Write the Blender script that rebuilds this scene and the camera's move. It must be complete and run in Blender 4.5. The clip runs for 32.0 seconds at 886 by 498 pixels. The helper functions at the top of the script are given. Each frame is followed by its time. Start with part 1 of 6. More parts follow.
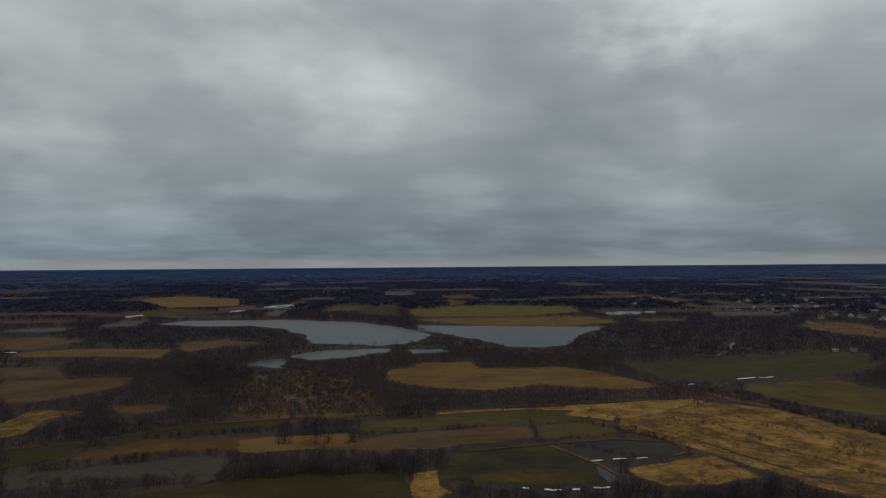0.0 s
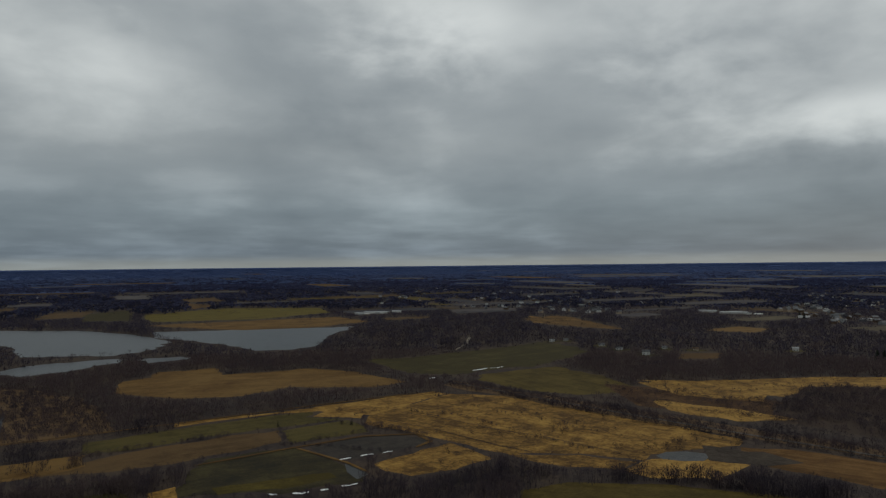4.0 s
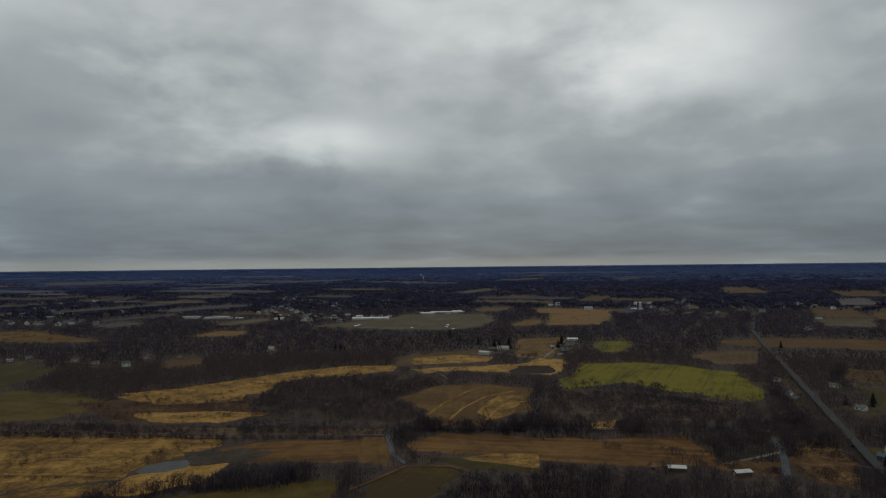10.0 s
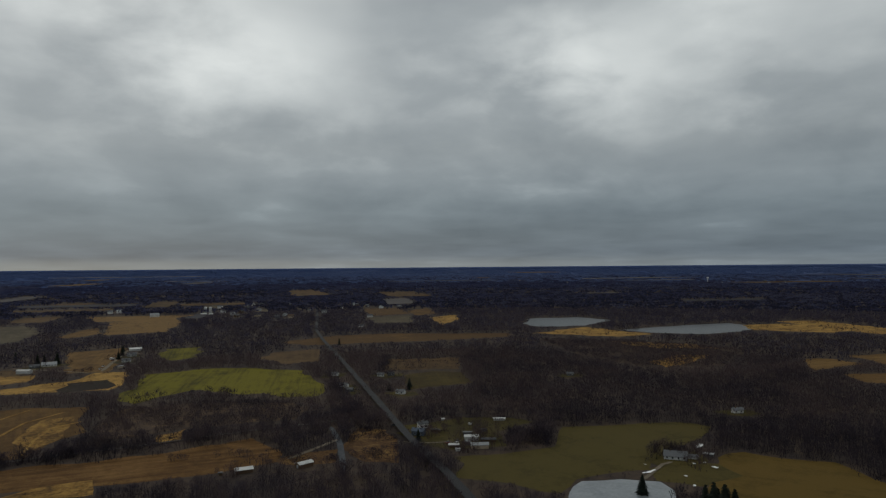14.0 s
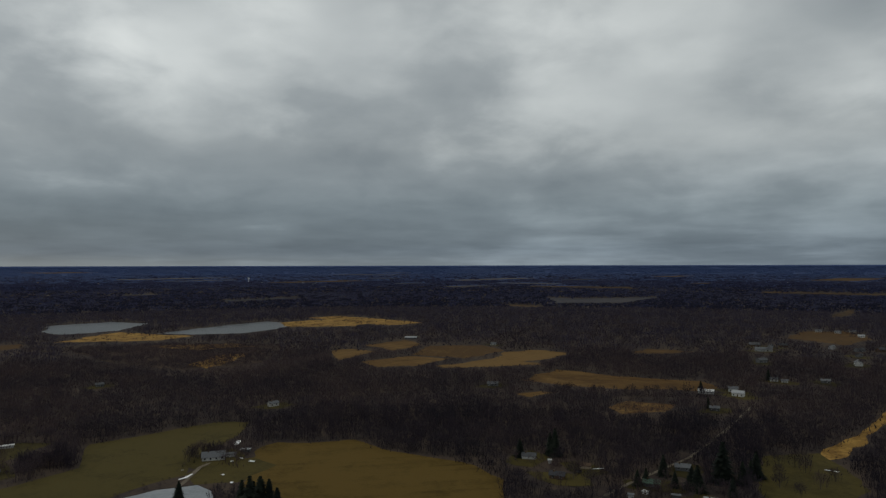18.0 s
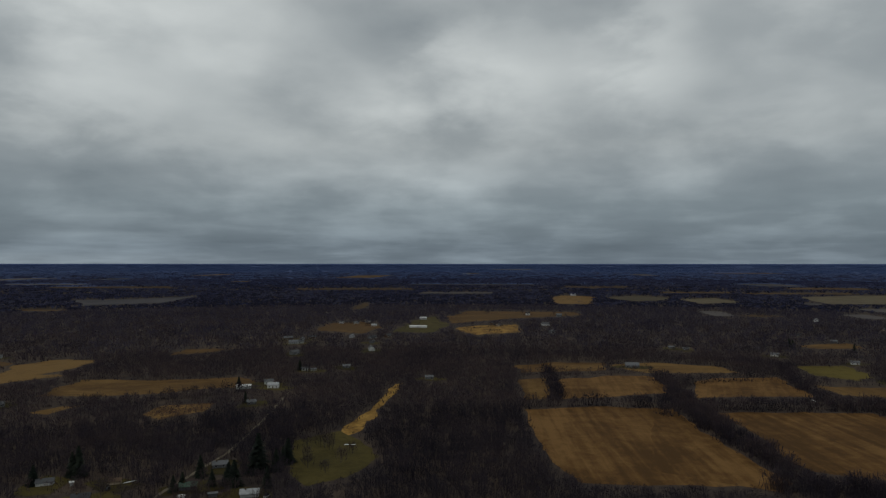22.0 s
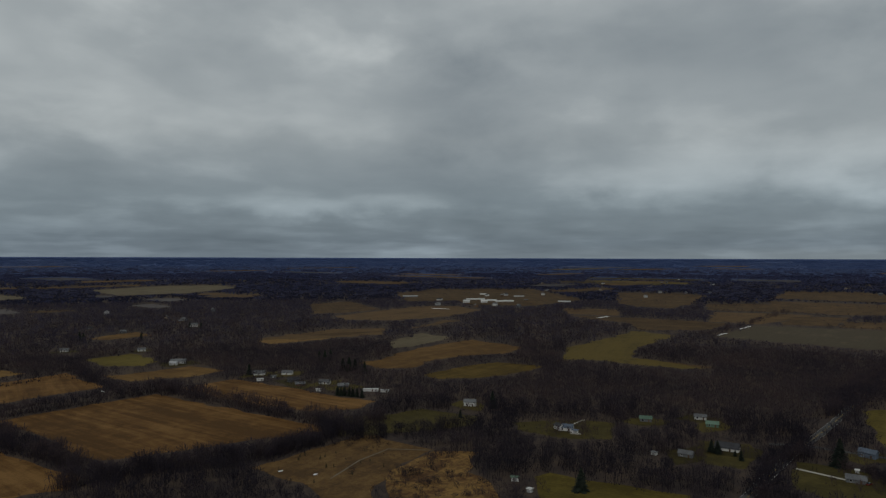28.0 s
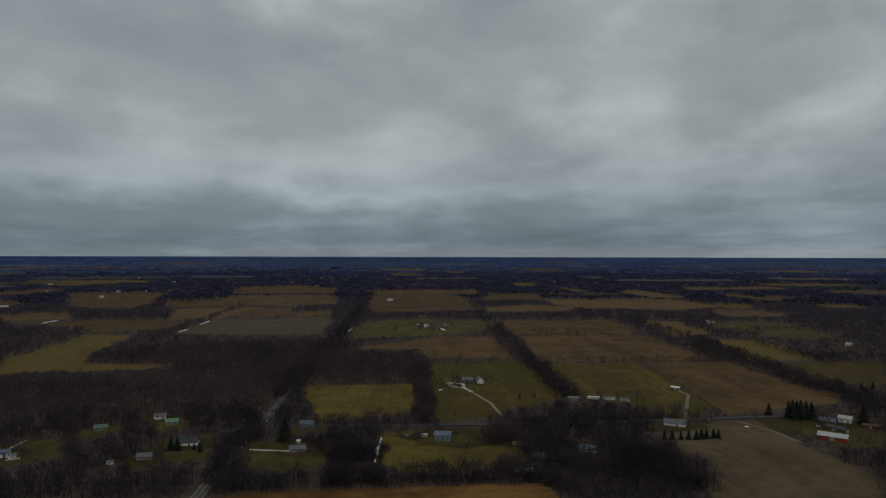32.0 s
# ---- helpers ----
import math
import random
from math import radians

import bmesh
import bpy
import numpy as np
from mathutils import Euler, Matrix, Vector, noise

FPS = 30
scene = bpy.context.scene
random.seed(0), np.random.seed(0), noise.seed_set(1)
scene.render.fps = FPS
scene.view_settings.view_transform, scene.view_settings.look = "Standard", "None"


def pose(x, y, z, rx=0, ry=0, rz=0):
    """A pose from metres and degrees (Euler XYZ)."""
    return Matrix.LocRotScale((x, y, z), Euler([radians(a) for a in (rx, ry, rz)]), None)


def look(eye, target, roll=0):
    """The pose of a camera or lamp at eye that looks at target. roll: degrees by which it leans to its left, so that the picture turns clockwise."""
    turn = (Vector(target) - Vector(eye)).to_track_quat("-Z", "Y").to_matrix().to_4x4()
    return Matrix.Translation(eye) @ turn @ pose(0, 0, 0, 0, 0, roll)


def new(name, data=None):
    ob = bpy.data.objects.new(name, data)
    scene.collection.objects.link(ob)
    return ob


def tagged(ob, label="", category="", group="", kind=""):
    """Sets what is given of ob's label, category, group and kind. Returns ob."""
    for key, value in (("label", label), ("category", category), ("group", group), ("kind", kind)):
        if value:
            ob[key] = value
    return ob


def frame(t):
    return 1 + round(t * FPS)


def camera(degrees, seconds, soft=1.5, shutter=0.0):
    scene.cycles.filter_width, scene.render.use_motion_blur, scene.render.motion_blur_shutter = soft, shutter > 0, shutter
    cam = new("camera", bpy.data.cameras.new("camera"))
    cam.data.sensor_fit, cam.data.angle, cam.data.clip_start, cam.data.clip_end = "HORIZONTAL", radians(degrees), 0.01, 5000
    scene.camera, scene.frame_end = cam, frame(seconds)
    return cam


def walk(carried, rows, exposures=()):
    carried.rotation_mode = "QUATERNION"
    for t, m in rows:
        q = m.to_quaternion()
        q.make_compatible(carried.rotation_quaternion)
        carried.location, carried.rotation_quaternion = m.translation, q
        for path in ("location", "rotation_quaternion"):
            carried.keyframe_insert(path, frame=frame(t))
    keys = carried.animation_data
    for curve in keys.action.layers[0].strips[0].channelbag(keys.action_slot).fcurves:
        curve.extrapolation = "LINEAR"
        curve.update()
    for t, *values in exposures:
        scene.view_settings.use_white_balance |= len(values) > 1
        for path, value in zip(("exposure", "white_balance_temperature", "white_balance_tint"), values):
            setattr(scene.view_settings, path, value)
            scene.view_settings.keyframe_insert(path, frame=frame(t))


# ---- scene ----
from mathutils.geometry import tessellate_polygon

# ---- the camera: it hovers at one point and turns to the right ----
H = 120.0
cam = camera(66.1, 32.0, soft=1.3)
TURN = [
    (0, 8.05, 1.50, -0.45), (0.5, 9.97, 1.51, -0.37), (1, 11.91, 1.50, -0.37), (1.5, 14.68, 1.49, -0.43), (2, 18.71, 1.49, -0.48), (2.5, 21.76, 1.47,
    -0.54), (4.5, 31.33, 1.38, -0.64), (5, 34.11, 1.35, -0.68), (5.5, 37.29, 1.33, -0.65), (6, 40.38, 1.34, -0.68), (6.5, 43.91, 1.35, -0.65), (7,
    47.25, 1.36, -0.64), (7.5, 50.99, 1.37, -0.65), (8, 54.48, 1.38, -0.64), (8.5, 58.31, 1.41, -0.68), (9, 62.15, 1.43, -0.68), (9.5, 66.34, 1.47,
    -0.60), (10, 70.30, 1.50, -0.61), (10.5, 74.61, 1.51, -0.57), (11, 78.67, 1.52, -0.59), (11.5, 83.04, 1.54, -0.59), (12, 87.12, 1.54, -0.58),
    (12.5, 91.72, 1.54, -0.57), (13, 96.02, 1.55, -0.56), (13.5, 100.72, 1.53, -0.51), (14, 105.24, 1.52, -0.48), (14.5, 109.89, 1.50, -0.44), (16.5,
    128.27, 1.42, -0.25), (17, 132.83, 1.43, -0.20), (17.5, 137.82, 1.40, -0.17), (18, 142.37, 1.38, -0.12), (18.5, 147.25, 1.37, -0.10), (19, 151.80,
    1.37, -0.17), (19.5, 156.71, 1.34, -0.05), (20, 161.28, 1.32, 0.01), (20.5, 166.14, 1.30, 0.02), (21, 170.59, 1.29, 0.01), (21.5, 175.28, 1.26,
    0.05), (22, 179.62, 1.23, 0.02), (22.5, 184.22, 1.20, 0.07), (23, 188.43, 1.16, 0.06), (23.5, 192.98, 1.12, 0.12), (24, 197.27, 1.09, 0.18),
    (24.5, 201.88, 1.03, 0.17), (25, 206.14, 0.99, 0.22), (25.5, 210.69, 0.94, 0.19), (27.5, 229.59, 0.77, 0.35), (28, 234.54, 0.75, 0.17), (28.5,
    240.09, 0.73, 0.31), (29, 245.48, 0.73, 0.32), (29.5, 251.21, 0.73, 0.34), (30, 256.53, 0.72, 0.33), (30.5, 262.24, 0.70, 0.27), (31, 267.23,
    0.70, 0.24), (31.5, 272.62, 0.65, 0.21), (32, 277.71, 0.65, 0.13)
]
walk(cam, [(t, pose(0, 0, H, 90 + up, 0, -turn) @ pose(0, 0, 0, 0, 0, lean)) for t, turn, up, lean in TURN])


# ---- node helpers ----
def node_maker(tree):
    def add(kind, **inputs):
        n = tree.nodes.new(kind)
        for key, value in inputs.items():
            s = n.inputs[int(key[1:])] if key[0] == "i" and key[1:].isdigit() else n.inputs[key]
            if isinstance(value, bpy.types.NodeSocket):
                tree.links.new(value, s)
            else:
                s.default_value = value
        return n

    def op(kind, a, b=0.0, c=0.0, clamp=False):
        n = add("ShaderNodeMath", i0=a, i1=b, i2=c)
        n.operation, n.use_clamp = kind, clamp
        return n.outputs[0]

    def ramp(value, *stops):
        n = add("ShaderNodeValToRGB", Fac=value)
        e = n.color_ramp.elements
        while len(e) < len(stops):
            e.new(1.0)
        for k, (place, colour) in zip(e, stops):
            k.position = place
            k.color = (*colour, 1) if len(colour) == 3 else colour
        return n.outputs[0]

    def mix(fac, a, b, kind="MIX"):
        n = tree.nodes.new("ShaderNodeMix")
        n.data_type, n.blend_type = "RGBA", kind
        for i, v in ((0, fac), (6, a), (7, b)):
            if isinstance(v, bpy.types.NodeSocket):
                tree.links.new(v, n.inputs[i])
            else:
                n.inputs[i].default_value = (*v, 1) if isinstance(v, tuple) and len(v) == 3 else v
        return n.outputs[2]

    return add, op, ramp, mix


# ---- world: a closed layer of broken stratus under a pale sky ----
SUN_UP, SUN_TURN = radians(38), radians(75)
world = bpy.data.worlds.new("sky")
scene.world = world
world.use_nodes = True
wt = world.node_tree
wt.nodes.clear()
add, op, ramp, mix = node_maker(wt)
way = add("ShaderNodeTexCoord").outputs["Generated"]
xyz = add("ShaderNodeSeparateXYZ", Vector=way)
up = op("MAXIMUM", xyz.outputs[2], 0.0)
deck = op("ADD", up, 0.11)
flat = add("ShaderNodeCombineXYZ", X=op("DIVIDE", xyz.outputs[0], deck), Y=op("DIVIDE", xyz.outputs[1], deck), Z=3.7).outputs[0]
tall_way = add("ShaderNodeVectorMath", i0=way, i1=(1.0, 1.0, 2.1))
tall_way.operation = "MULTIPLY"
big = add("ShaderNodeTexNoise", Vector=tall_way.outputs[0], Scale=3.0, Detail=3.0, Roughness=0.45, Distortion=0.1).outputs[0]
fine = add("ShaderNodeTexNoise", Vector=tall_way.outputs[0], Scale=7.0, Detail=7.0, Roughness=0.52, Distortion=0.15).outputs[0]
streak = add("ShaderNodeTexNoise", Vector=flat, Scale=1.5, Detail=5.0, Roughness=0.46, Distortion=0.2).outputs[0]
turn = op("ADD", op("ARCTAN2", xyz.outputs[0], xyz.outputs[1]), op("MULTIPLY", op("SUBTRACT", fine, 0.5), 0.25))
turn = op("WRAP", turn, radians(311), radians(-49))
rise = op("ADD", op("ARCSINE", up), op("MULTIPLY", op("SUBTRACT", fine, 0.5), 0.08))
blobs = 0.0


def blob(bearing, above, wide, tall, gain):
    """One bright (or dark) body of cloud, at a bearing and a height in degrees."""
    global blobs
    dx = op("MULTIPLY", op("SUBTRACT", turn, radians(bearing)), 1 / radians(wide))
    dy = op("MULTIPLY", op("SUBTRACT", rise, radians(above)), 1 / radians(tall))
    g = op("EXPONENT", op("MULTIPLY", op("MULTIPLY_ADD", dx, dx, op("MULTIPLY", dy, dy)), -1.0))
    blobs = op("MULTIPLY_ADD", g, gain, blobs)


blob(-22, 13, 7, 4, 0.05)
blob(-5, 6.6, 6, 1.2, 0.07)
blob(5, 15, 10, 4, 0.05)
blob(17, 10, 9, 3, -0.08)
blob(30, 20, 8, 3.5, 0.11)
blob(32, 17, 6, 3, 0.08)
blob(17, 17, 7, 3, -0.06)
blob(41, 13, 9, 4, -0.10)
blob(60.5, 10, 6, 2.4, 0.20)
blob(50, 7, 8, 1.2, -0.06)
blob(68, 16, 14, 6, 0.08)
blob(85, 20, 10, 5, 0.12)
blob(85, 10, 10, 3, -0.06)
blob(91, 17, 9, 5, 0.12)
blob(118, 17, 6, 4, 0.17)
blob(126, 15, 10, 4, 0.06)
blob(106, 19, 6, 4, 0.04)
blob(129, 20, 7, 4, 0.14)
blob(132, 9.5, 8, 2.5, -0.10)
blob(154, 12, 8, 4, 0.13)
blob(155, 20, 9, 4, 0.10)
blob(175, 19, 7, 3.5, -0.06)
blob(172, 11, 8, 3, -0.03)
blob(181, 7, 7, 1.8, 0.07)
blob(186, 15, 8, 4, 0.10)
blob(176, 17, 5, 3, -0.05)
blob(197, 18, 3.5, 6, 0.10)
blob(208, 17, 8, 4, -0.03)
blob(207, 11, 7, 2.5, 0.06)
blob(226, 4.2, 12, 0.9, 0.13)
blob(250, 6, 8, 1.8, 0.10)
blob(230, 14, 10, 3.5, -0.10)
blob(232, 8, 8, 1.6, -0.05)
blob(260, 16, 12, 4, -0.09)
blob(277, 5, 10, 1.3, 0.06)
blob(287, 15, 8, 4, 0.01)
blob(262, 21, 7, 4, -0.08)
blob(270, 6.5, 9, 2.2, 0.07)
blob(262, 8, 14, 4, 0.04)
blob(283, 21, 8, 2.5, -0.06)
blob(299, 15, 7, 3, -0.07)
blob(305, 11, 6, 2.5, 0.07)
blob(85, 3, 32, 4, -0.10)
blob(125, 3, 25, 4, -0.08)
blob(40, 21, 40, 5, 0.03)
blob(52, 15, 10, 5, 0.05)
blob(180, 14, 14, 5, 0.06)
blob(125, 5, 16, 2.4, -0.05)
blob(106, 4, 14, 3, -0.07)
blob(160, 4, 10, 3, -0.05)
blob(262, 3.5, 12, 2.5, -0.05)
low_sky = op("SUBTRACT", 1.0, op("MULTIPLY", up, 6.0), clamp=True)
bands = op("MULTIPLY", op("SUBTRACT", streak, 0.5), op("MULTIPLY_ADD", low_sky, 0.20, 0.11))
soft = op("ADD", op("MULTIPLY_ADD", big, 0.44, 0.145), op("ADD", op("MULTIPLY", fine, 0.26), bands))
cloud = op("MULTIPLY_ADD", op("ADD", soft, op("MULTIPLY", blobs, 0.95)), 1.1, -0.05)
grey = ramp(cloud, (0.28, (0.165, 0.185, 0.198)), (0.48, (0.28, 0.30, 0.306)), (0.64, (0.47, 0.488, 0.482)), (0.82, (0.70, 0.712, 0.69)))
height = ramp(up, (0.0, (0.51, 0.605, 0.71)), (0.025, (0.43, 0.52, 0.62)), (0.08, (0.62, 0.70, 0.77)), (0.17, (0.97, 1.0, 1.01)), (0.34, (1.17, 1.19, 1.19)), (0.6, (1.3, 1.3, 1.26)))
veil = mix(1.0, grey, height, "MULTIPLY")
strip_light = ramp(up, (0.0, (1, 1, 1)), (0.006, (0.9, 0.9, 0.9)), (0.017, (0, 0, 0)))
clear_side = op("MULTIPLY_ADD", xyz.outputs[1], 0.28, op("MULTIPLY_ADD", xyz.outputs[0], 0.08, 0.26), clamp=True)
veil = mix(op("MULTIPLY", strip_light, clear_side), veil, (0.28, 0.29, 0.255))
sky = add("ShaderNodeTexSky")
sky.sky_type, sky.sun_disc, sky.sun_elevation, sky.sun_rotation = "NISHITA", False, SUN_UP, SUN_TURN
total = mix(0.005, veil, sky.outputs[0], "ADD")
wt.links.new(add("ShaderNodeBackground", Color=total, Strength=1.0).outputs[0], add("ShaderNodeOutputWorld").inputs[0])

sun = new("sun", bpy.data.lights.new("sun", "SUN"))
sun.data.energy, sun.data.angle, sun.data.color = 0.5, radians(25), (1.0, 0.96, 0.9)
sun.matrix_world = look((0, 0, 0), (-math.sin(SUN_TURN) * math.cos(SUN_UP), -math.cos(SUN_TURN) * math.cos(SUN_UP), -math.sin(SUN_UP)))


# ---- materials ----
def surface(name, colours, patch=45.0, grain=2.0, rough=0.95, bump=0.3, rows=0.0, row_gap=4.0, islands=0.0, random_tone=0.25, spec=0.11, sheer=0.0):
    """Ground, crop or bark: patches and grain mixed over three colours, with optional furrows."""
    m = bpy.data.materials.new(name)
    m.use_nodes = True
    t = m.node_tree
    t.nodes.clear()
    add, op, ramp, mix = node_maker(t)
    place = add("ShaderNodeNewGeometry")
    info = add("ShaderNodeObjectInfo")
    chance = info.outputs["Random"]
    at = place.outputs["Position"]
    wide = add("ShaderNodeTexNoise", Vector=at, Scale=1.0 / patch, Detail=5.0, Roughness=0.6, Distortion=0.3).outputs[0]
    tight = add("ShaderNodeTexNoise", Vector=at, Scale=1.0 / grain, Detail=3.0, Roughness=0.65).outputs[0]
    middle = add("ShaderNodeTexNoise", Vector=at, Scale=4.5 / patch, Detail=4.0, Roughness=0.6, Distortion=0.8).outputs[0]
    v = op("ADD", op("MULTIPLY", wide, 0.45), op("ADD", op("MULTIPLY", middle, 0.30), op("MULTIPLY", tight, 0.25)))
    v = op("ADD", v, op("MULTIPLY", op("SUBTRACT", chance, 0.5), random_tone))
    if rows:
        turn = add("ShaderNodeVectorRotate", Vector=at, Angle=op("MULTIPLY", info.outputs["Color"], -3.14159))
        turn.rotation_type = "Z_AXIS"
        comb = add("ShaderNodeVectorMath", i0=turn.outputs[0], i1=(0.012, 1.0 / row_gap, 0.2))
        comb.operation = "MULTIPLY"
        w = add("ShaderNodeTexNoise", Vector=comb.outputs[0], Scale=1.0, Detail=3.0, Roughness=0.6, Distortion=0.3).outputs[0]
        wide_comb = add("ShaderNodeVectorMath", i0=turn.outputs[0], i1=(0.004, 0.14 / row_gap, 0.2))
        wide_comb.operation = "MULTIPLY"
        w = op("ADD", w, add("ShaderNodeTexNoise", Vector=wide_comb.outputs[0], Scale=1.0, Detail=4.0, Distortion=0.5).outputs[0])
        v = op("ADD", v, op("MULTIPLY", op("SUBTRACT", w, 1.0), rows * 3.0))
    if islands:
        v = op("ADD", v, op("MULTIPLY", op("SUBTRACT", place.outputs["Random Per Island"], 0.5), islands))
    c = ramp(v, (0.40, colours[0]), (0.5, colours[1]), (0.61, colours[2]))
    b = add("ShaderNodeBump", Strength=bump, Distance=0.5, Height=tight)
    s = add("ShaderNodeBsdfPrincipled", **{"Base Color": c, "Roughness": rough, "Normal": b.outputs[0], "Specular IOR Level": spec})
    out = s.outputs[0]
    if sheer:
        out = add("ShaderNodeMixShader", i0=sheer, i1=out, i2=add("ShaderNodeBsdfTranslucent", Color=c).outputs[0]).outputs[0]
    t.links.new(out, add("ShaderNodeOutputMaterial").inputs[0])
    return m


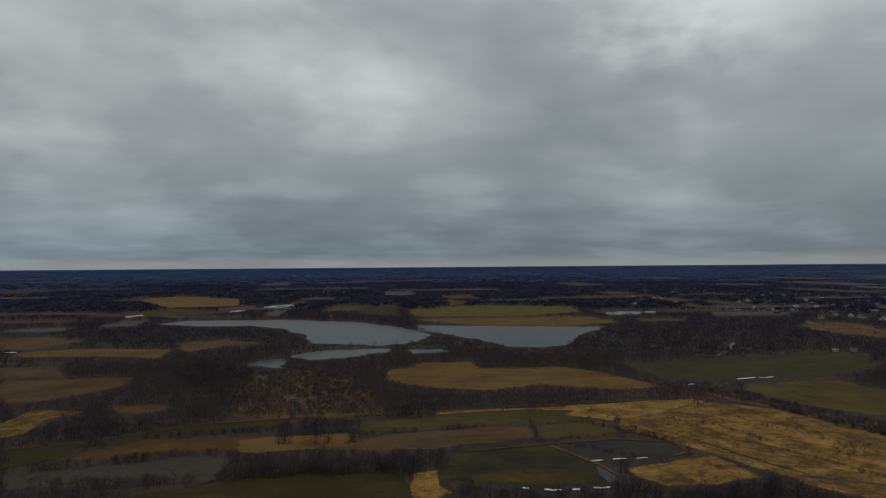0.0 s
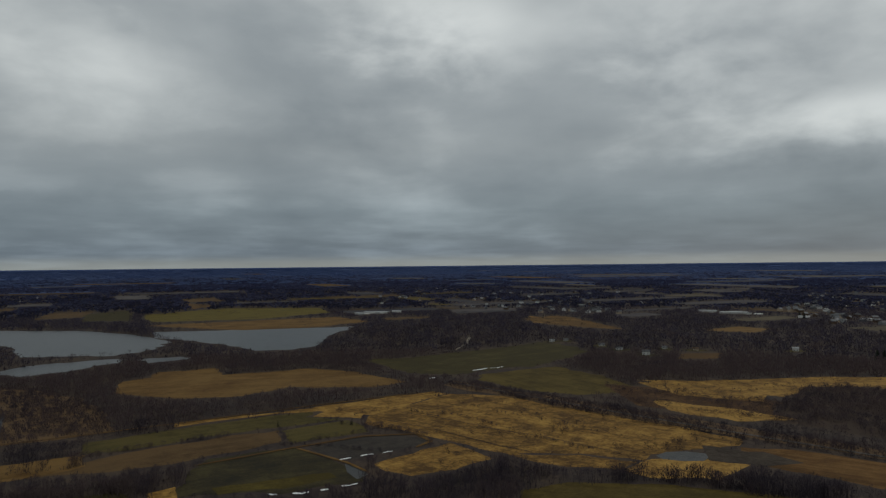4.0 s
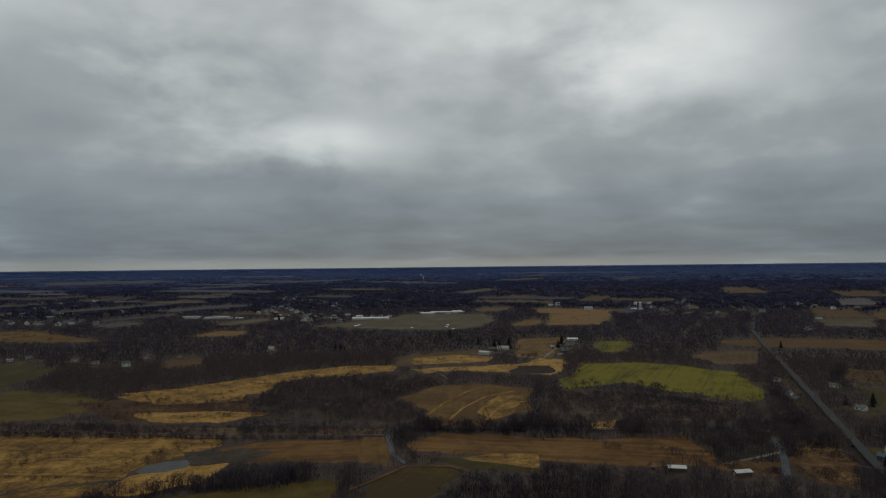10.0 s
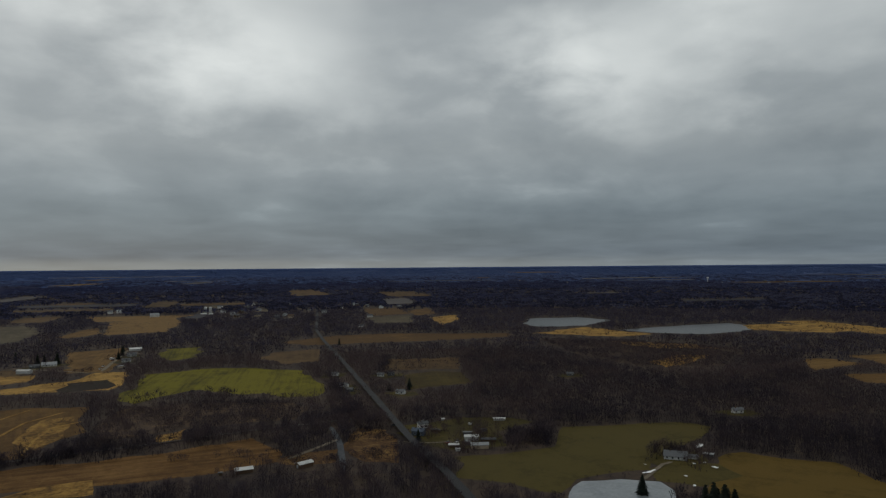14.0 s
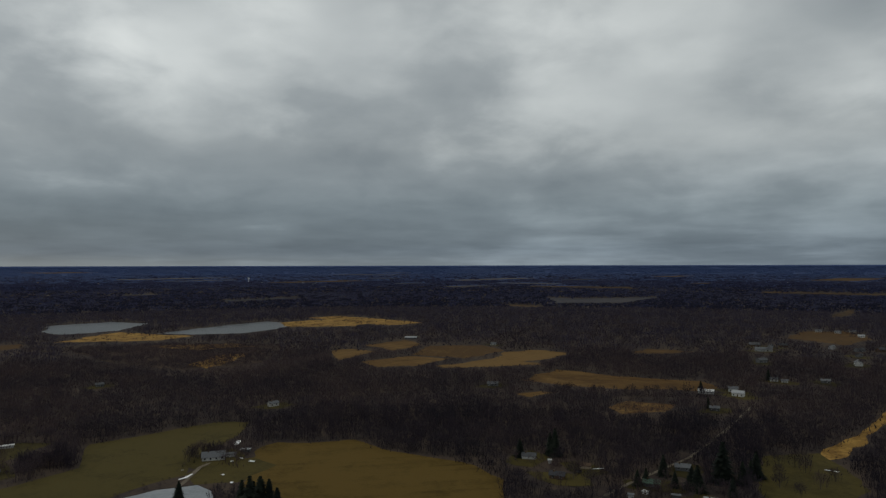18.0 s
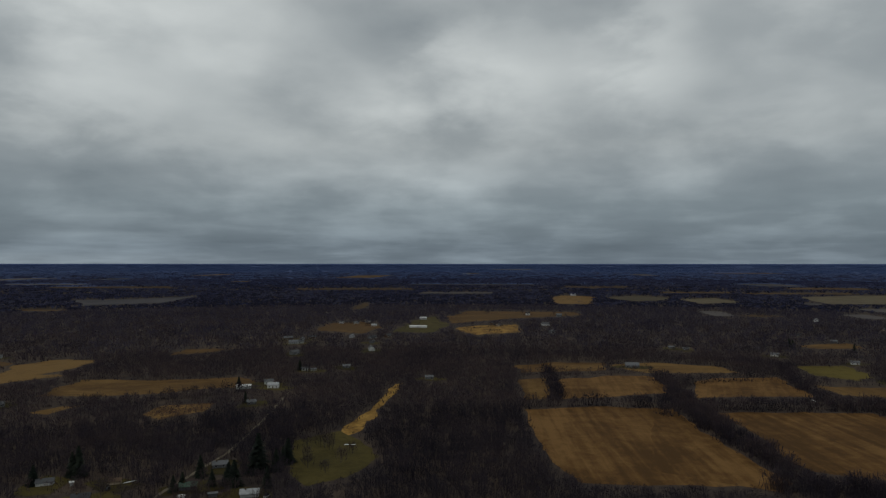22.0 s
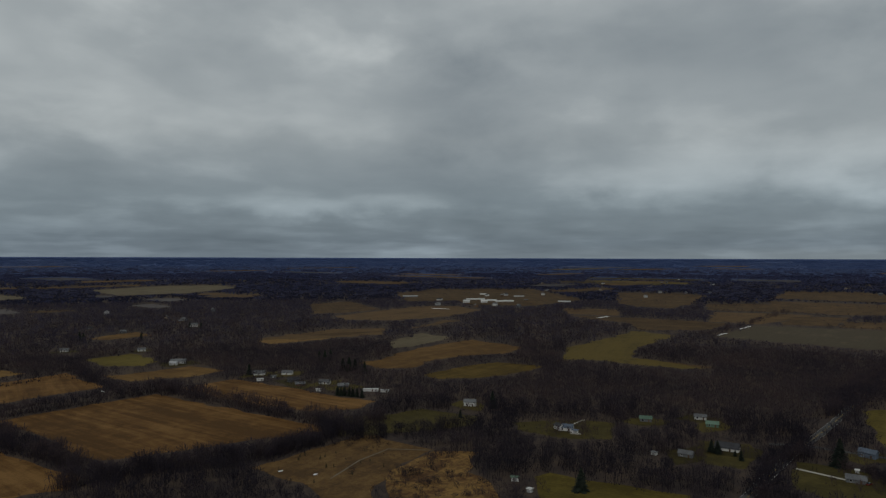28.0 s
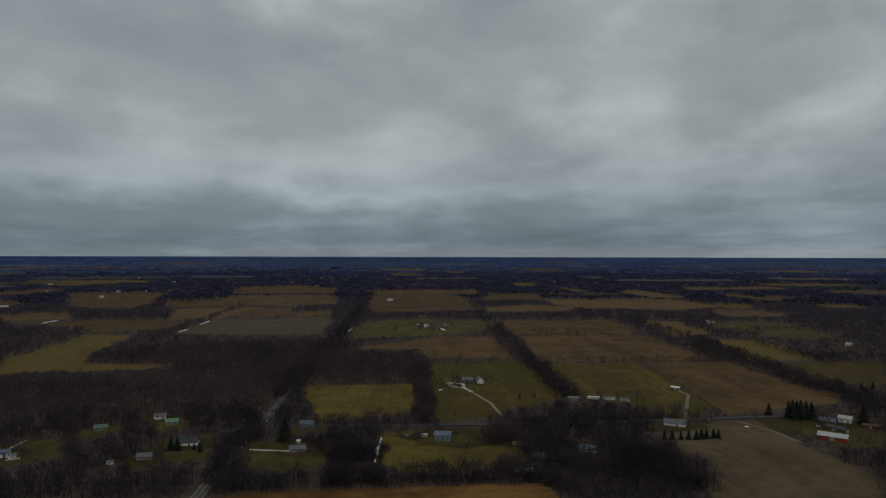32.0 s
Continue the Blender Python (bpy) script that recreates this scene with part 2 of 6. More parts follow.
MAT = {
    "floor": surface("leaf_litter", [(0.023, 0.018, 0.018), (0.037, 0.028, 0.025), (0.062, 0.044, 0.032)], 60, 3),
    "brook": surface("ditch_water", [(0.034, 0.038, 0.044), (0.048, 0.053, 0.061), (0.070, 0.075, 0.083)], 8, 2, rough=0.7, spec=0.1, random_tone=0),
    "pool": surface("flood_water", [(0.014, 0.015, 0.015), (0.030, 0.031, 0.032), (0.052, 0.051, 0.049)], 7, 1.5, rough=0.5, spec=0.16, random_tone=0),
    "scrub": surface("scrub_floor", [(0.042, 0.028, 0.020), (0.066, 0.043, 0.028), (0.120, 0.074, 0.036)], 30, 2.5),
    # pale field colour, greyed and blued to hold distance haze
    "hazy_pale": surface("far_pale_fields_hazed", [(0.038, 0.036, 0.042), (0.058, 0.052, 0.054), (0.084, 0.074, 0.070)], 200, 20),
    # blue of distance haze is put into this ground colour
    "far": surface("far_country_hazed", [(0.040, 0.062, 0.140), (0.054, 0.078, 0.165), (0.070, 0.094, 0.175)], 900, 80, spec=0.0),
    "gold": surface("dry_marsh_grass", [(0.074, 0.040, 0.012), (0.196, 0.108, 0.026), (0.329, 0.194, 0.049)], 22, 2.0, bump=0.6, random_tone=0.1, rows=0.05, row_gap=5),
    "straw": surface("corn_stubble", [(0.070, 0.037, 0.011), (0.106, 0.057, 0.016), (0.148, 0.086, 0.027)], 55, 1.5, rows=0.09),
    "tawny": surface("tawny_pasture", [(0.047, 0.029, 0.005), (0.068, 0.043, 0.007), (0.098, 0.061, 0.012)], 40, 1.8, rows=0.09),
    "tilled": surface("combed_stubble", [(0.064, 0.031, 0.008), (0.103, 0.051, 0.014), (0.156, 0.083, 0.026)], 50, 1.2, rows=0.15, row_gap=6, random_tone=0.08),
    "stubble": surface("pale_stubble", [(0.056, 0.044, 0.027), (0.079, 0.063, 0.038), (0.106, 0.085, 0.051)], 70, 2, rows=0.08),
    "brown": surface("brown_field_soil", [(0.046, 0.027, 0.010), (0.070, 0.041, 0.017), (0.099, 0.059, 0.024)], 60, 1.6, rows=0.08, random_tone=0.16),
    "rust": surface("russet_grass", [(0.060, 0.034, 0.014), (0.098, 0.056, 0.020), (0.146, 0.089, 0.033)], 26, 1.6, bump=0.6, rows=0.04, random_tone=0.06),
    "dun": surface("dun_bare_field", [(0.046, 0.033, 0.018), (0.068, 0.049, 0.027), (0.092, 0.068, 0.040)], 50, 1.6, rows=0.06, random_tone=0.05),
    "green": surface("winter_wheat", [(0.034, 0.027, 0.008), (0.049, 0.039, 0.011), (0.074, 0.057, 0.016)], 45, 1.6, rows=0.08),
    "soggy": surface("sodden_grass", [(0.018, 0.015, 0.008), (0.030, 0.024, 0.010), (0.050, 0.041, 0.015)], 30, 1.8, rows=0.09, row_gap=6, rough=0.9),
    "olive": surface("olive_hayfield", [(0.038, 0.026, 0.006), (0.060, 0.042, 0.009), (0.088, 0.062, 0.014)], 45, 1.8, rows=0.08),
    "meadow": surface("yellow_green_meadow", [(0.046, 0.034, 0.006), (0.071, 0.053, 0.009), (0.100, 0.076, 0.014)], 45, 1.8, rows=0.09),
    "lime": surface("bright_cover_crop", [(0.038, 0.031, 0.003), (0.078, 0.067, 0.004), (0.123, 0.105, 0.006)], 30, 1.8, rows=0.14),
    "lawn": surface("dull_lawn", [(0.028, 0.022, 0.006), (0.044, 0.035, 0.009), (0.066, 0.051, 0.013)], 30, 1.5),
    "mud": surface("wet_mud", [(0.024, 0.018, 0.014), (0.042, 0.033, 0.026), (0.066, 0.052, 0.040)], 22, 2, rough=0.9, spec=0.05),
    "silt": surface("dark_pond_silt", [(0.018, 0.015, 0.013), (0.028, 0.024, 0.021), (0.045, 0.037, 0.03)], 18, 2, rough=0.9, spec=0.1),
    "brush": surface("russet_brush", [(0.050, 0.025, 0.011), (0.085, 0.045, 0.018), (0.190, 0.112, 0.035)], 17, 2.5, bump=0.6),
    "water": surface("lake_water", [(0.010, 0.014, 0.018), (0.014, 0.019, 0.024), (0.02, 0.026, 0.032)], 60, 4, rough=0.34, bump=0.6, spec=0.2, random_tone=0),
    "ice": surface("grey_ice", [(0.101, 0.117, 0.130), (0.148, 0.168, 0.182), (0.211, 0.226, 0.237)], 12, 2, rough=0.35, bump=0.05, spec=0.5, random_tone=0),
    "snow": surface("old_snow", [(0.55, 0.56, 0.57), (0.68, 0.69, 0.70), (0.8, 0.8, 0.8)], 6, 1, rough=0.7, bump=0.4),
    "asphalt": surface("weathered_asphalt", [(0.033, 0.033, 0.035), (0.047, 0.047, 0.048), (0.063, 0.062, 0.063)], 30, 0.8, rough=0.85),
    "gravel": surface("pale_gravel", [(0.120, 0.098, 0.071), (0.158, 0.131, 0.098), (0.203, 0.173, 0.135)], 14, 0.7),
    "ballast": surface("railway_ballast", [(0.050, 0.046, 0.044), (0.070, 0.064, 0.062), (0.100, 0.092, 0.088)], 20, 0.8),
    "concrete": surface("pale_concrete", [(0.266, 0.245, 0.210), (0.322, 0.301, 0.259), (0.364, 0.343, 0.301)], 8, 0.8),
    "paint_white": surface("road_paint_white", [(0.5, 0.5, 0.48), (0.6, 0.6, 0.58), (0.7, 0.7, 0.68)], 6, 0.5),
    "paint_yellow": surface("road_paint_yellow", [(0.42, 0.28, 0.06), (0.5, 0.34, 0.07), (0.55, 0.4, 0.1)], 6, 0.5),
    "steel": surface("rusty_rail", [(0.09, 0.055, 0.04), (0.13, 0.085, 0.06), (0.18, 0.12, 0.09)], 3, 0.4, rough=0.5),
    "twigs": surface("bare_twigs", [(0.028, 0.024, 0.032), (0.044, 0.036, 0.045), (0.073, 0.053, 0.055)], 70, 7, islands=0.03, bump=0, spec=0.02, sheer=0.5),
    "young_twigs": surface("young_woods", [(0.032, 0.028, 0.037), (0.050, 0.041, 0.051), (0.082, 0.060, 0.062)], 60, 7, islands=0.04, bump=0, spec=0.02, sheer=0.5),
    # the next three twig colours hold distance haze, bluer step by step
    "mid_haze_twigs": surface("mid_woods_hazed", [(0.028, 0.028, 0.048), (0.044, 0.040, 0.064), (0.067, 0.057, 0.075)], 160, 14, islands=0.03, bump=0, spec=0.02, sheer=0.5),
    "far_haze_twigs": surface("far_woods_hazed", [(0.036, 0.041, 0.084), (0.053, 0.057, 0.106), (0.077, 0.077, 0.120)], 500, 40, islands=0.04, bump=0, spec=0.02, sheer=0.5),
    "farthest_haze_twigs": surface("skyline_woods_hazed", [(0.056, 0.088, 0.190), (0.074, 0.108, 0.220), (0.094, 0.126, 0.230)], 1500, 100, islands=0.05, bump=0, spec=0.1, sheer=0.5),
    "needles": surface("spruce_needles", [(0.006, 0.009, 0.007), (0.010, 0.014, 0.010), (0.017, 0.022, 0.015)], 8, 0.5, islands=0.35, bump=0, spec=0.15),
    "juniper": surface("juniper_scales", [(0.016, 0.016, 0.009), (0.026, 0.024, 0.013), (0.04, 0.034, 0.02)], 8, 0.5, islands=0.3, bump=0, spec=0.15),
    "bark": surface("grey_bark", [(0.05, 0.042, 0.036), (0.08, 0.068, 0.058), (0.12, 0.10, 0.088)], 3, 0.3),
    "glass": surface("dark_window_glass", [(0.012, 0.014, 0.016), (0.018, 0.02, 0.024), (0.03, 0.034, 0.04)], 5, 1, rough=0.08, bump=0.0, spec=0.6),
    "rubber": surface("tyre_rubber", [(0.012, 0.012, 0.012), (0.018, 0.018, 0.018), (0.03, 0.03, 0.03)], 1, 0.1, rough=0.8),
}
PAINT = {
    "white": (0.52, 0.52, 0.51), "pale": (0.30, 0.308, 0.312), "grey": (0.115, 0.118, 0.124), "bluegrey": (0.10, 0.125, 0.165), "dark": (0.045, 0.045, 0.05),
    "brown": (0.10, 0.065, 0.042), "tan": (0.36, 0.29, 0.21), "red": (0.17, 0.035, 0.025), "green": (0.10, 0.16, 0.12),
}
WORD = {"white": "white", "pale": "pale grey", "grey": "grey", "bluegrey": "blue-grey", "dark": "dark", "brown": "brown", "tan": "tan", "red": "dull red", "green": "green"}
for key, c in PAINT.items():
    tones = [tuple(v * k for v in c) for k in (0.72, 1.0, 1.15)]
    MAT["wall_" + key] = surface(key + "_siding", tones, 5, 0.6, rough=0.7, bump=0.15)
    MAT["roof_" + key] = surface(key + "_roofing", tones, 4, 0.5, rough=0.55, bump=0.3)

# ---- terrain: level round the camera, rising gently towards the skyline ----
LEVEL = 2500.0


def lift(x, y, h=0.0):
    """The place in the scene of a spot of the plan: the land rises slowly beyond LEVEL metres, and what stands there shrinks with it."""
    r = math.hypot(x, y)
    if r <= LEVEL:
        return Vector((x, y, h))
    s = (LEVEL + 2350 * (1 - LEVEL / r)) / r
    return Vector((x * s, y * s, H * (1 - s) + h * s))


def lift_all(p):
    """The same for an array of points, x, y, height."""
    r = np.maximum(np.hypot(p[:, 0], p[:, 1]), 1.0)
    s = np.where(r > LEVEL, (LEVEL + 2350 * (1 - LEVEL / r)) / r, 1.0)
    return np.stack([p[:, 0] * s, p[:, 1] * s, H * (1 - s) + p[:, 2] * s], 1)


def mesh_of(name, verts, faces, material):
    """A mesh from arrays of points and triangles."""
    verts, faces = np.asarray(verts, np.float32), np.asarray(faces, np.int32)
    me = bpy.data.meshes.new(name)
    me.vertices.add(len(verts))
    me.vertices.foreach_set("co", verts.ravel())
    me.loops.add(faces.size)
    me.loops.foreach_set("vertex_index", faces.ravel())
    me.polygons.add(len(faces))
    me.polygons.foreach_set("loop_start", np.arange(0, faces.size, 3, dtype=np.int32))
    me.polygons.foreach_set("use_smooth", np.ones(len(faces), bool))
    me.update(calc_edges=True)
    for m in material if isinstance(material, (list, tuple)) else [material]:
        me.materials.append(m)
    return me


radii = np.concatenate([np.linspace(0, 2500, 26)[1:], 2500 / np.linspace(0.97, 0.005, 60)])
bearings = np.radians(np.arange(0, 360, 2.0))
rr, bb = np.meshgrid(radii, bearings, indexing="ij")
pts = lift_all(np.stack([(rr * np.sin(bb)).ravel(), (rr * np.cos(bb)).ravel(), np.zeros(rr.size)], 1))
pts = np.vstack([pts, [[0, 0, 0]]])
n_b, tris = len(bearings), []
for i in range(len(radii) - 1):
    a = i * n_b + np.arange(n_b)
    b = i * n_b + (np.arange(n_b) + 1) % n_b
    tris += [np.stack([a, b, b + n_b], 1), np.stack([a, b + n_b, a + n_b], 1)]
tris.append(np.stack([np.full(n_b, len(pts) - 1), np.arange(n_b), (np.arange(n_b) + 1) % n_b], 1)[:, ::-1])
tris = np.vstack(tris)[:, ::-1]
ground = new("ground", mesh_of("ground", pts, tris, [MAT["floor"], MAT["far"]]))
# beyond 3400 m the ground takes the haze-blue colour
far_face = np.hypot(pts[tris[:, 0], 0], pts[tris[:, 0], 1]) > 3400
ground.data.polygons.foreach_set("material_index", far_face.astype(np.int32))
tagged(ground, "dark brown leaf-strewn winter countryside reaching the horizon", "ground", kind="structure")

# ---- clearings: fields, marsh, water, lawns ----
CLEAR = []
LABEL = {
    "gold": "golden dry marsh grass with darker tufts", "straw": "tan harvested corn stubble field", "tilled": "brown stubble field combed in rows",
    "stubble": "pale grey-brown stubble field", "brown": "dark brown bare winter field", "rust": "russet dry grass clearing",
    "green": "dull dark green winter wheat field", "olive": "olive brown hayfield in winter", "meadow": "yellow-green winter meadow",
    "lime": "bright yellow-green cover crop field", "lawn": "dull green winter lawn", "mud": "dark wet muddy field", "silt": "dark silty drained pond bed",
    "brush": "russet brush and dry grass", "water": "grey open lake water", "ice": "pale grey frozen pond ice", "pool": "shallow grey flood water in marsh grass", "soggy": "dark sodden grass with standing wet", "dun": "dun brown bare winter field", "tawny": "tawny brown winter pasture", "scrub": "dark low leafless scrub", "hazy_pale": "far pale open field",
}
NAME = {"soggy": "wet_meadow", "pool": "flood_pool", "scrub": "scrub_land", "water": "lake", "ice": "frozen_pond", "lawn": "lawn", "gold": "marsh", "brush": "brush_land", "silt": "pond_bed", "mud": "mud_flat", "meadow": "meadow"}


def field(kind, *corners):
    """A clearing with a slightly ragged border, laid on the land."""
    flat_kind = kind in ("water", "ice")
    loop, n = [], len(corners)
    for i in range(n):
        a, b = Vector(corners[i]), Vector(corners[(i + 1) % n])
        d = (b - a).length
        mid = max(a.length, 200)
        step = max(9, mid / 60)
        k = max(1, min(60, int(d / step)))
        side = Vector((a.y - b.y, b.x - a.x)).normalized() if d > 0 else Vector((0, 0))
        for j in range(k):
            p = a.lerp(b, j / k)
            wob = noise.noise((p.x / 23, p.y / 23, 7)) * min(14.0, step * 0.8 if mid > 700 else step * 0.55) + noise.noise((p.x / 7, p.y / 7, 3)) * 1.4
            p = p + side * (wob if j else wob * 0.3)
            loop.append(p)
    CLEAR.append((kind, np.array([p[:] for p in loop])))
    tri = tessellate_polygon([[Vector((p.x, p.y, 0)) for p in loop]])
    bm = bmesh.new()
    vs = [bm.verts.new((p.x, p.y, 0)) for p in loop]
    for t in tri:
        try:
            bm.faces.new([vs[i] for i in t])
        except ValueError:
            pass
    far_off = max(p.length for p in loop) > LEVEL
    if far_off:
        for _ in range(2):
            bmesh.ops.subdivide_edges(bm, edges=[e for e in bm.edges if e.calc_length() > 200], cuts=1, use_grid_fill=True)
        bmesh.ops.triangulate(bm, faces=bm.faces[:])
    h = 0.03 + 0.0004 * len(CLEAR) if not far_off else 0.6 + 0.002 * len(CLEAR)
    for v in bm.verts:
        v.co = lift(v.co.x, v.co.y, h)
    bmesh.ops.recalc_face_normals(bm, faces=bm.faces[:])
    if sum(f.normal.z * f.calc_area() for f in bm.faces) < 0:
        bmesh.ops.reverse_faces(bm, faces=bm.faces[:])
    me = bpy.data.meshes.new(kind)
    bm.to_mesh(me)
    bm.free()
    me.materials.append(MAT[kind])
    ob = new(NAME.get(kind, "field"), me)
    sides = [Vector(corners[i]) - Vector(corners[i - 1]) for i in range(n)]
    sides = [(math.atan2(d.y, d.x) / math.pi % 1.0, d.length) for d in sides]
    along = max(sides, key=lambda e: sum(g[1] for g in sides if abs((g[0] - e[0] + 0.5) % 1.0 - 0.5) < 0.09) + 0.1 * e[1])[0]
    ob.color = (along, along, along, 1)
    return tagged(ob, LABEL[kind], NAME.get(kind, "field").replace("_", " "), kind="structure")


field('brown', (-602, 1292), (-538, 1306), (-434, 1236), (-470, 1114), (-516, 1110))
field('straw', (-458, 1084), (-360, 1098), (-262, 1064), (-248, 976), (-476, 1022))
field('brown', (-256, 1070), (-260, 1164), (-202, 1186), (-128, 1120), (-186, 1100), (-224, 1034))
field('brown', (-422, 906), (-360, 912), (-312, 815), (-378, 812))
field('brown', (-368, 792), (-287, 802), (-233, 800), (-230, 735), (-282, 668), (-308, 662))
field('gold', (-267, 575), (-266, 630), (-220, 617), (-235, 598), (-237, 560), (-236, 541), (-247, 531))
field('rust', (-205, 638), (-161, 636), (-144, 622), (-174, 598), (-193, 608))
field('green', (-227, 490), (-182, 501), (-154, 521), (-118, 549), (-56, 558), (-48, 526), (-81, 524), (-128, 522), (-141, 513), (-178, 488), (-182, 462), (-207, 446))
field('straw', (-171, 480), (-140, 508), (-85, 503), (-46, 501), (-52, 482), (-72, 469), (-116, 471), (-147, 460), (-173, 457))
field('mud', (-203, 438), (-164, 441), (-131, 450), (-101, 454), (-77, 453), (-73, 432), (-78, 405), (-86, 398), (-122, 410), (-163, 407), (-188, 405))
field('green', (-124, 378), (-104, 389), (-73, 396), (-48, 415), (25, 407), (32, 391), (33, 371), (33, 352))
field('green', (11, 536), (76, 545), (146, 554), (179, 550), (167, 533), (193, 510), (104, 510), (35, 499), (6, 504))
field('brown', (10, 482), (34, 491), (102, 503), (137, 501), (129, 466), (69, 453), (31, 451), (-20, 462), (-43, 473))
field('green', (138, 499), (192, 506), (195, 480), (192, 463), (150, 461), (134, 460))
field('gold', (173, 532), (201, 556), (220, 552), (220, 530), (203, 506))
field('silt', (142, 444), (175, 450), (199, 449), (214, 431), (218, 417), (206, 408), (179, 405), (152, 402), (142, 424))
field('gold', (37, 398), (53, 402), (50, 373), (55, 361), (42, 351), (33, 352), (34, 376))
field('gold', (163, 386), (203, 401), (228, 406), (232, 358), (200, 350), (172, 353), (163, 370))
field('straw', (49, 800), (81, 817), (92, 854), (154, 852), (152, 793), (256, 782), (282, 742), (308, 641), (267, 629), (196, 675), (144, 652), (91, 668), (39, 733))
field('green', (35, 2045), (155, 2165), (135, 1745), (35, 1770))
field('meadow', (170, 1925), (410, 2090), (650, 1930), (605, 1710), (385, 1600), (160, 1660))
field('straw', (135, 1570), (375, 1565), (565, 1555), (578, 1382), (432, 1318), (298, 1336), (222, 1438))
field('straw', (350, 2495), (410, 2270), (320, 2085))
field('straw', (-835, 2860), (-690, 3080), (-400, 2725), (-345, 2240), (-545, 2205))
field('brown', (-670, 1865), (-520, 2110), (-300, 1950), (-445, 1810))
field('water', (-415, 1560), (-365, 1645), (-120, 1615), (32, 1498), (98, 1382), (148, 1206), (118, 1100), (56, 1048), (4, 1074), (-58, 1104), (-80, 1256), (-126, 1382), (-204, 1466), (-305, 1475))
field('water', (140, 1400), (298, 1336), (508, 1286), (406, 1148), (334, 1006), (286, 978), (238, 996), (216, 1096), (174, 1200), (132, 1276))
field('water', (-80, 954), (-44, 998), (22, 1012), (70, 1002), (60, 970), (-4, 916), (-54, 904))
field('water', (-133, 888), (-86, 932), (-78, 892), (-77, 838), (-120, 865))
field('water', (78, 986), (136, 988), (148, 958), (90, 944))
field('gold', (346, 287), (357, 269), (315, 258), (287, 281), (283, 300), (304, 307), (315, 308))
field('gold', (199, 487), (214, 514), (255, 531), (312, 561), (348, 526), (370, 440), (390, 369), (402, 312), (386, 300), (349, 310), (322, 315), (307, 306), (285, 339), (247, 361), (239, 375), (231, 404), (222, 428), (212, 459))
field('gold', (244, 364), (283, 337), (304, 307), (283, 300), (260, 321), (247, 349))
field('gold', (73, 567), (115, 565), (167, 566), (239, 572), (306, 577), (312, 561), (255, 531), (214, 514), (184, 550), (144, 557), (106, 557), (71, 552))
field('tilled', (384, 298), (411, 267), (437, 209), (432, 199), (394, 185), (375, 206), (371, 230), (357, 269), (349, 285))
field('pool', (322, 312), (334, 314), (346, 309), (352, 299), (347, 292), (339, 289), (327, 295), (320, 304))
field('olive', (212, 301), (241, 298), (279, 273), (321, 227), (345, 196), (338, 183), (318, 178), (199, 287))
field('green', (340, 823), (395, 803), (470, 820), (548, 828), (640, 856), (648, 782), (630, 724), (479, 652), (438, 662), (374, 653), (334, 693))
field('olive', (392, 636), (457, 644), (503, 640), (499, 546), (484, 488), (451, 477), (412, 490), (388, 529), (376, 611))
field('gold', (950, 1310), (950, 1185), (906, 1022), (888, 986), (844, 1148))
field('straw', (984, 846), (1106, 856), (1112, 792), (1024, 768))
field('gold', (515, 525), (565, 483), (685, 435), (748, 393), (768, 338), (726, 320), (667, 365), (588, 373), (561, 382), (531, 439))
field('brush', (470, 521), (516, 454), (549, 349), (498, 339), (459, 346), (421, 429))
field('straw', (716, 640), (768, 616), (708, 586), (672, 610))
field('straw', (890, 1240), (1000, 1285), (1000, 1205), (932, 1034), (888, 918), (846, 1104))
field('stubble', (1505, 660), (1605, 680), (1655, 485), (1490, 410), (1300, 394), (1238, 430), (1206, 530), (1224, 642), (1238, 730))
field('straw', (1352, 350), (1565, 325), (1416, 282), (1334, 322))
field('straw', (1376, 274), (1700, 325), (1840, 205), (1645, 165), (1408, 170))
field('straw', (1910, 415), (1900, 155), (1725, 235), (1730, 360))
field('lime', (1022, 132), (1100, 132), (1116, 84), (992, 78), (962, 110))
field('lime', (680, 123), (733, 127), (821, 119), (843, 125), (869, 53), (860, 10), (817, -51), (732, -60), (689, -63), (651, -53), (655, -23), (682, -6), (680, 13), (721, 61), (693, 90), (664, 107))
field('straw', (1100, 266), (1142, 192), (881, 170), (882, 214))
field('gold', (744, 309), (818, 198), (876, 183), (872, 147), (792, 137), (746, 144), (751, 189), (752, 248), (719, 278))
field('mud', (762, 195), (804, 195), (817, 157), (789, 146), (758, 146), (743, 187))
field('brown', (840, 370), (928, 306), (912, 252), (818, 270), (755, 332))
field('straw', (592, 266), (647, 243), (672, 196), (658, 141), (606, 139), (560, 122), (534, 139), (493, 144), (485, 193), (535, 207))
field('tilled', (429, 182), (468, 168), (472, 97), (492, 24), (505, 4), (456, -15), (439, -11), (425, 21), (418, 80), (421, 126), (415, 171))
field('gold', (410, 135), (424, 120), (432, 91), (403, 85), (399, 113), (401, 132))
field('lawn', (401, 159), (408, 138), (404, 105), (397, 82), (391, 87), (390, 126))
field('straw', (435, 221), (442, 205), (428, 191), (396, 178), (377, 172), (380, 193))
field('brush', (443, -11), (454, -30), (457, -53), (425, -46), (428, -21), (433, -14))
field('brush', (457, -53), (512, -72), (500, -92), (452, -92), (413, -83), (422, -63))
field('gold', (533, 70), (551, 51), (512, 51), (507, 66))
field('olive', (372, 165), (390, 137), (381, 127), (344, 127), (321, 137), (310, 164), (348, 169))
field('straw', (1218, -134), (1220, -226), (1156, -434), (1102, -414), (1086, -314), (1084, -192), (1082, -74), (1140, -40))
field('brown', (958, -2), (1008, -24), (1028, -86), (890, -74), (877, -38))
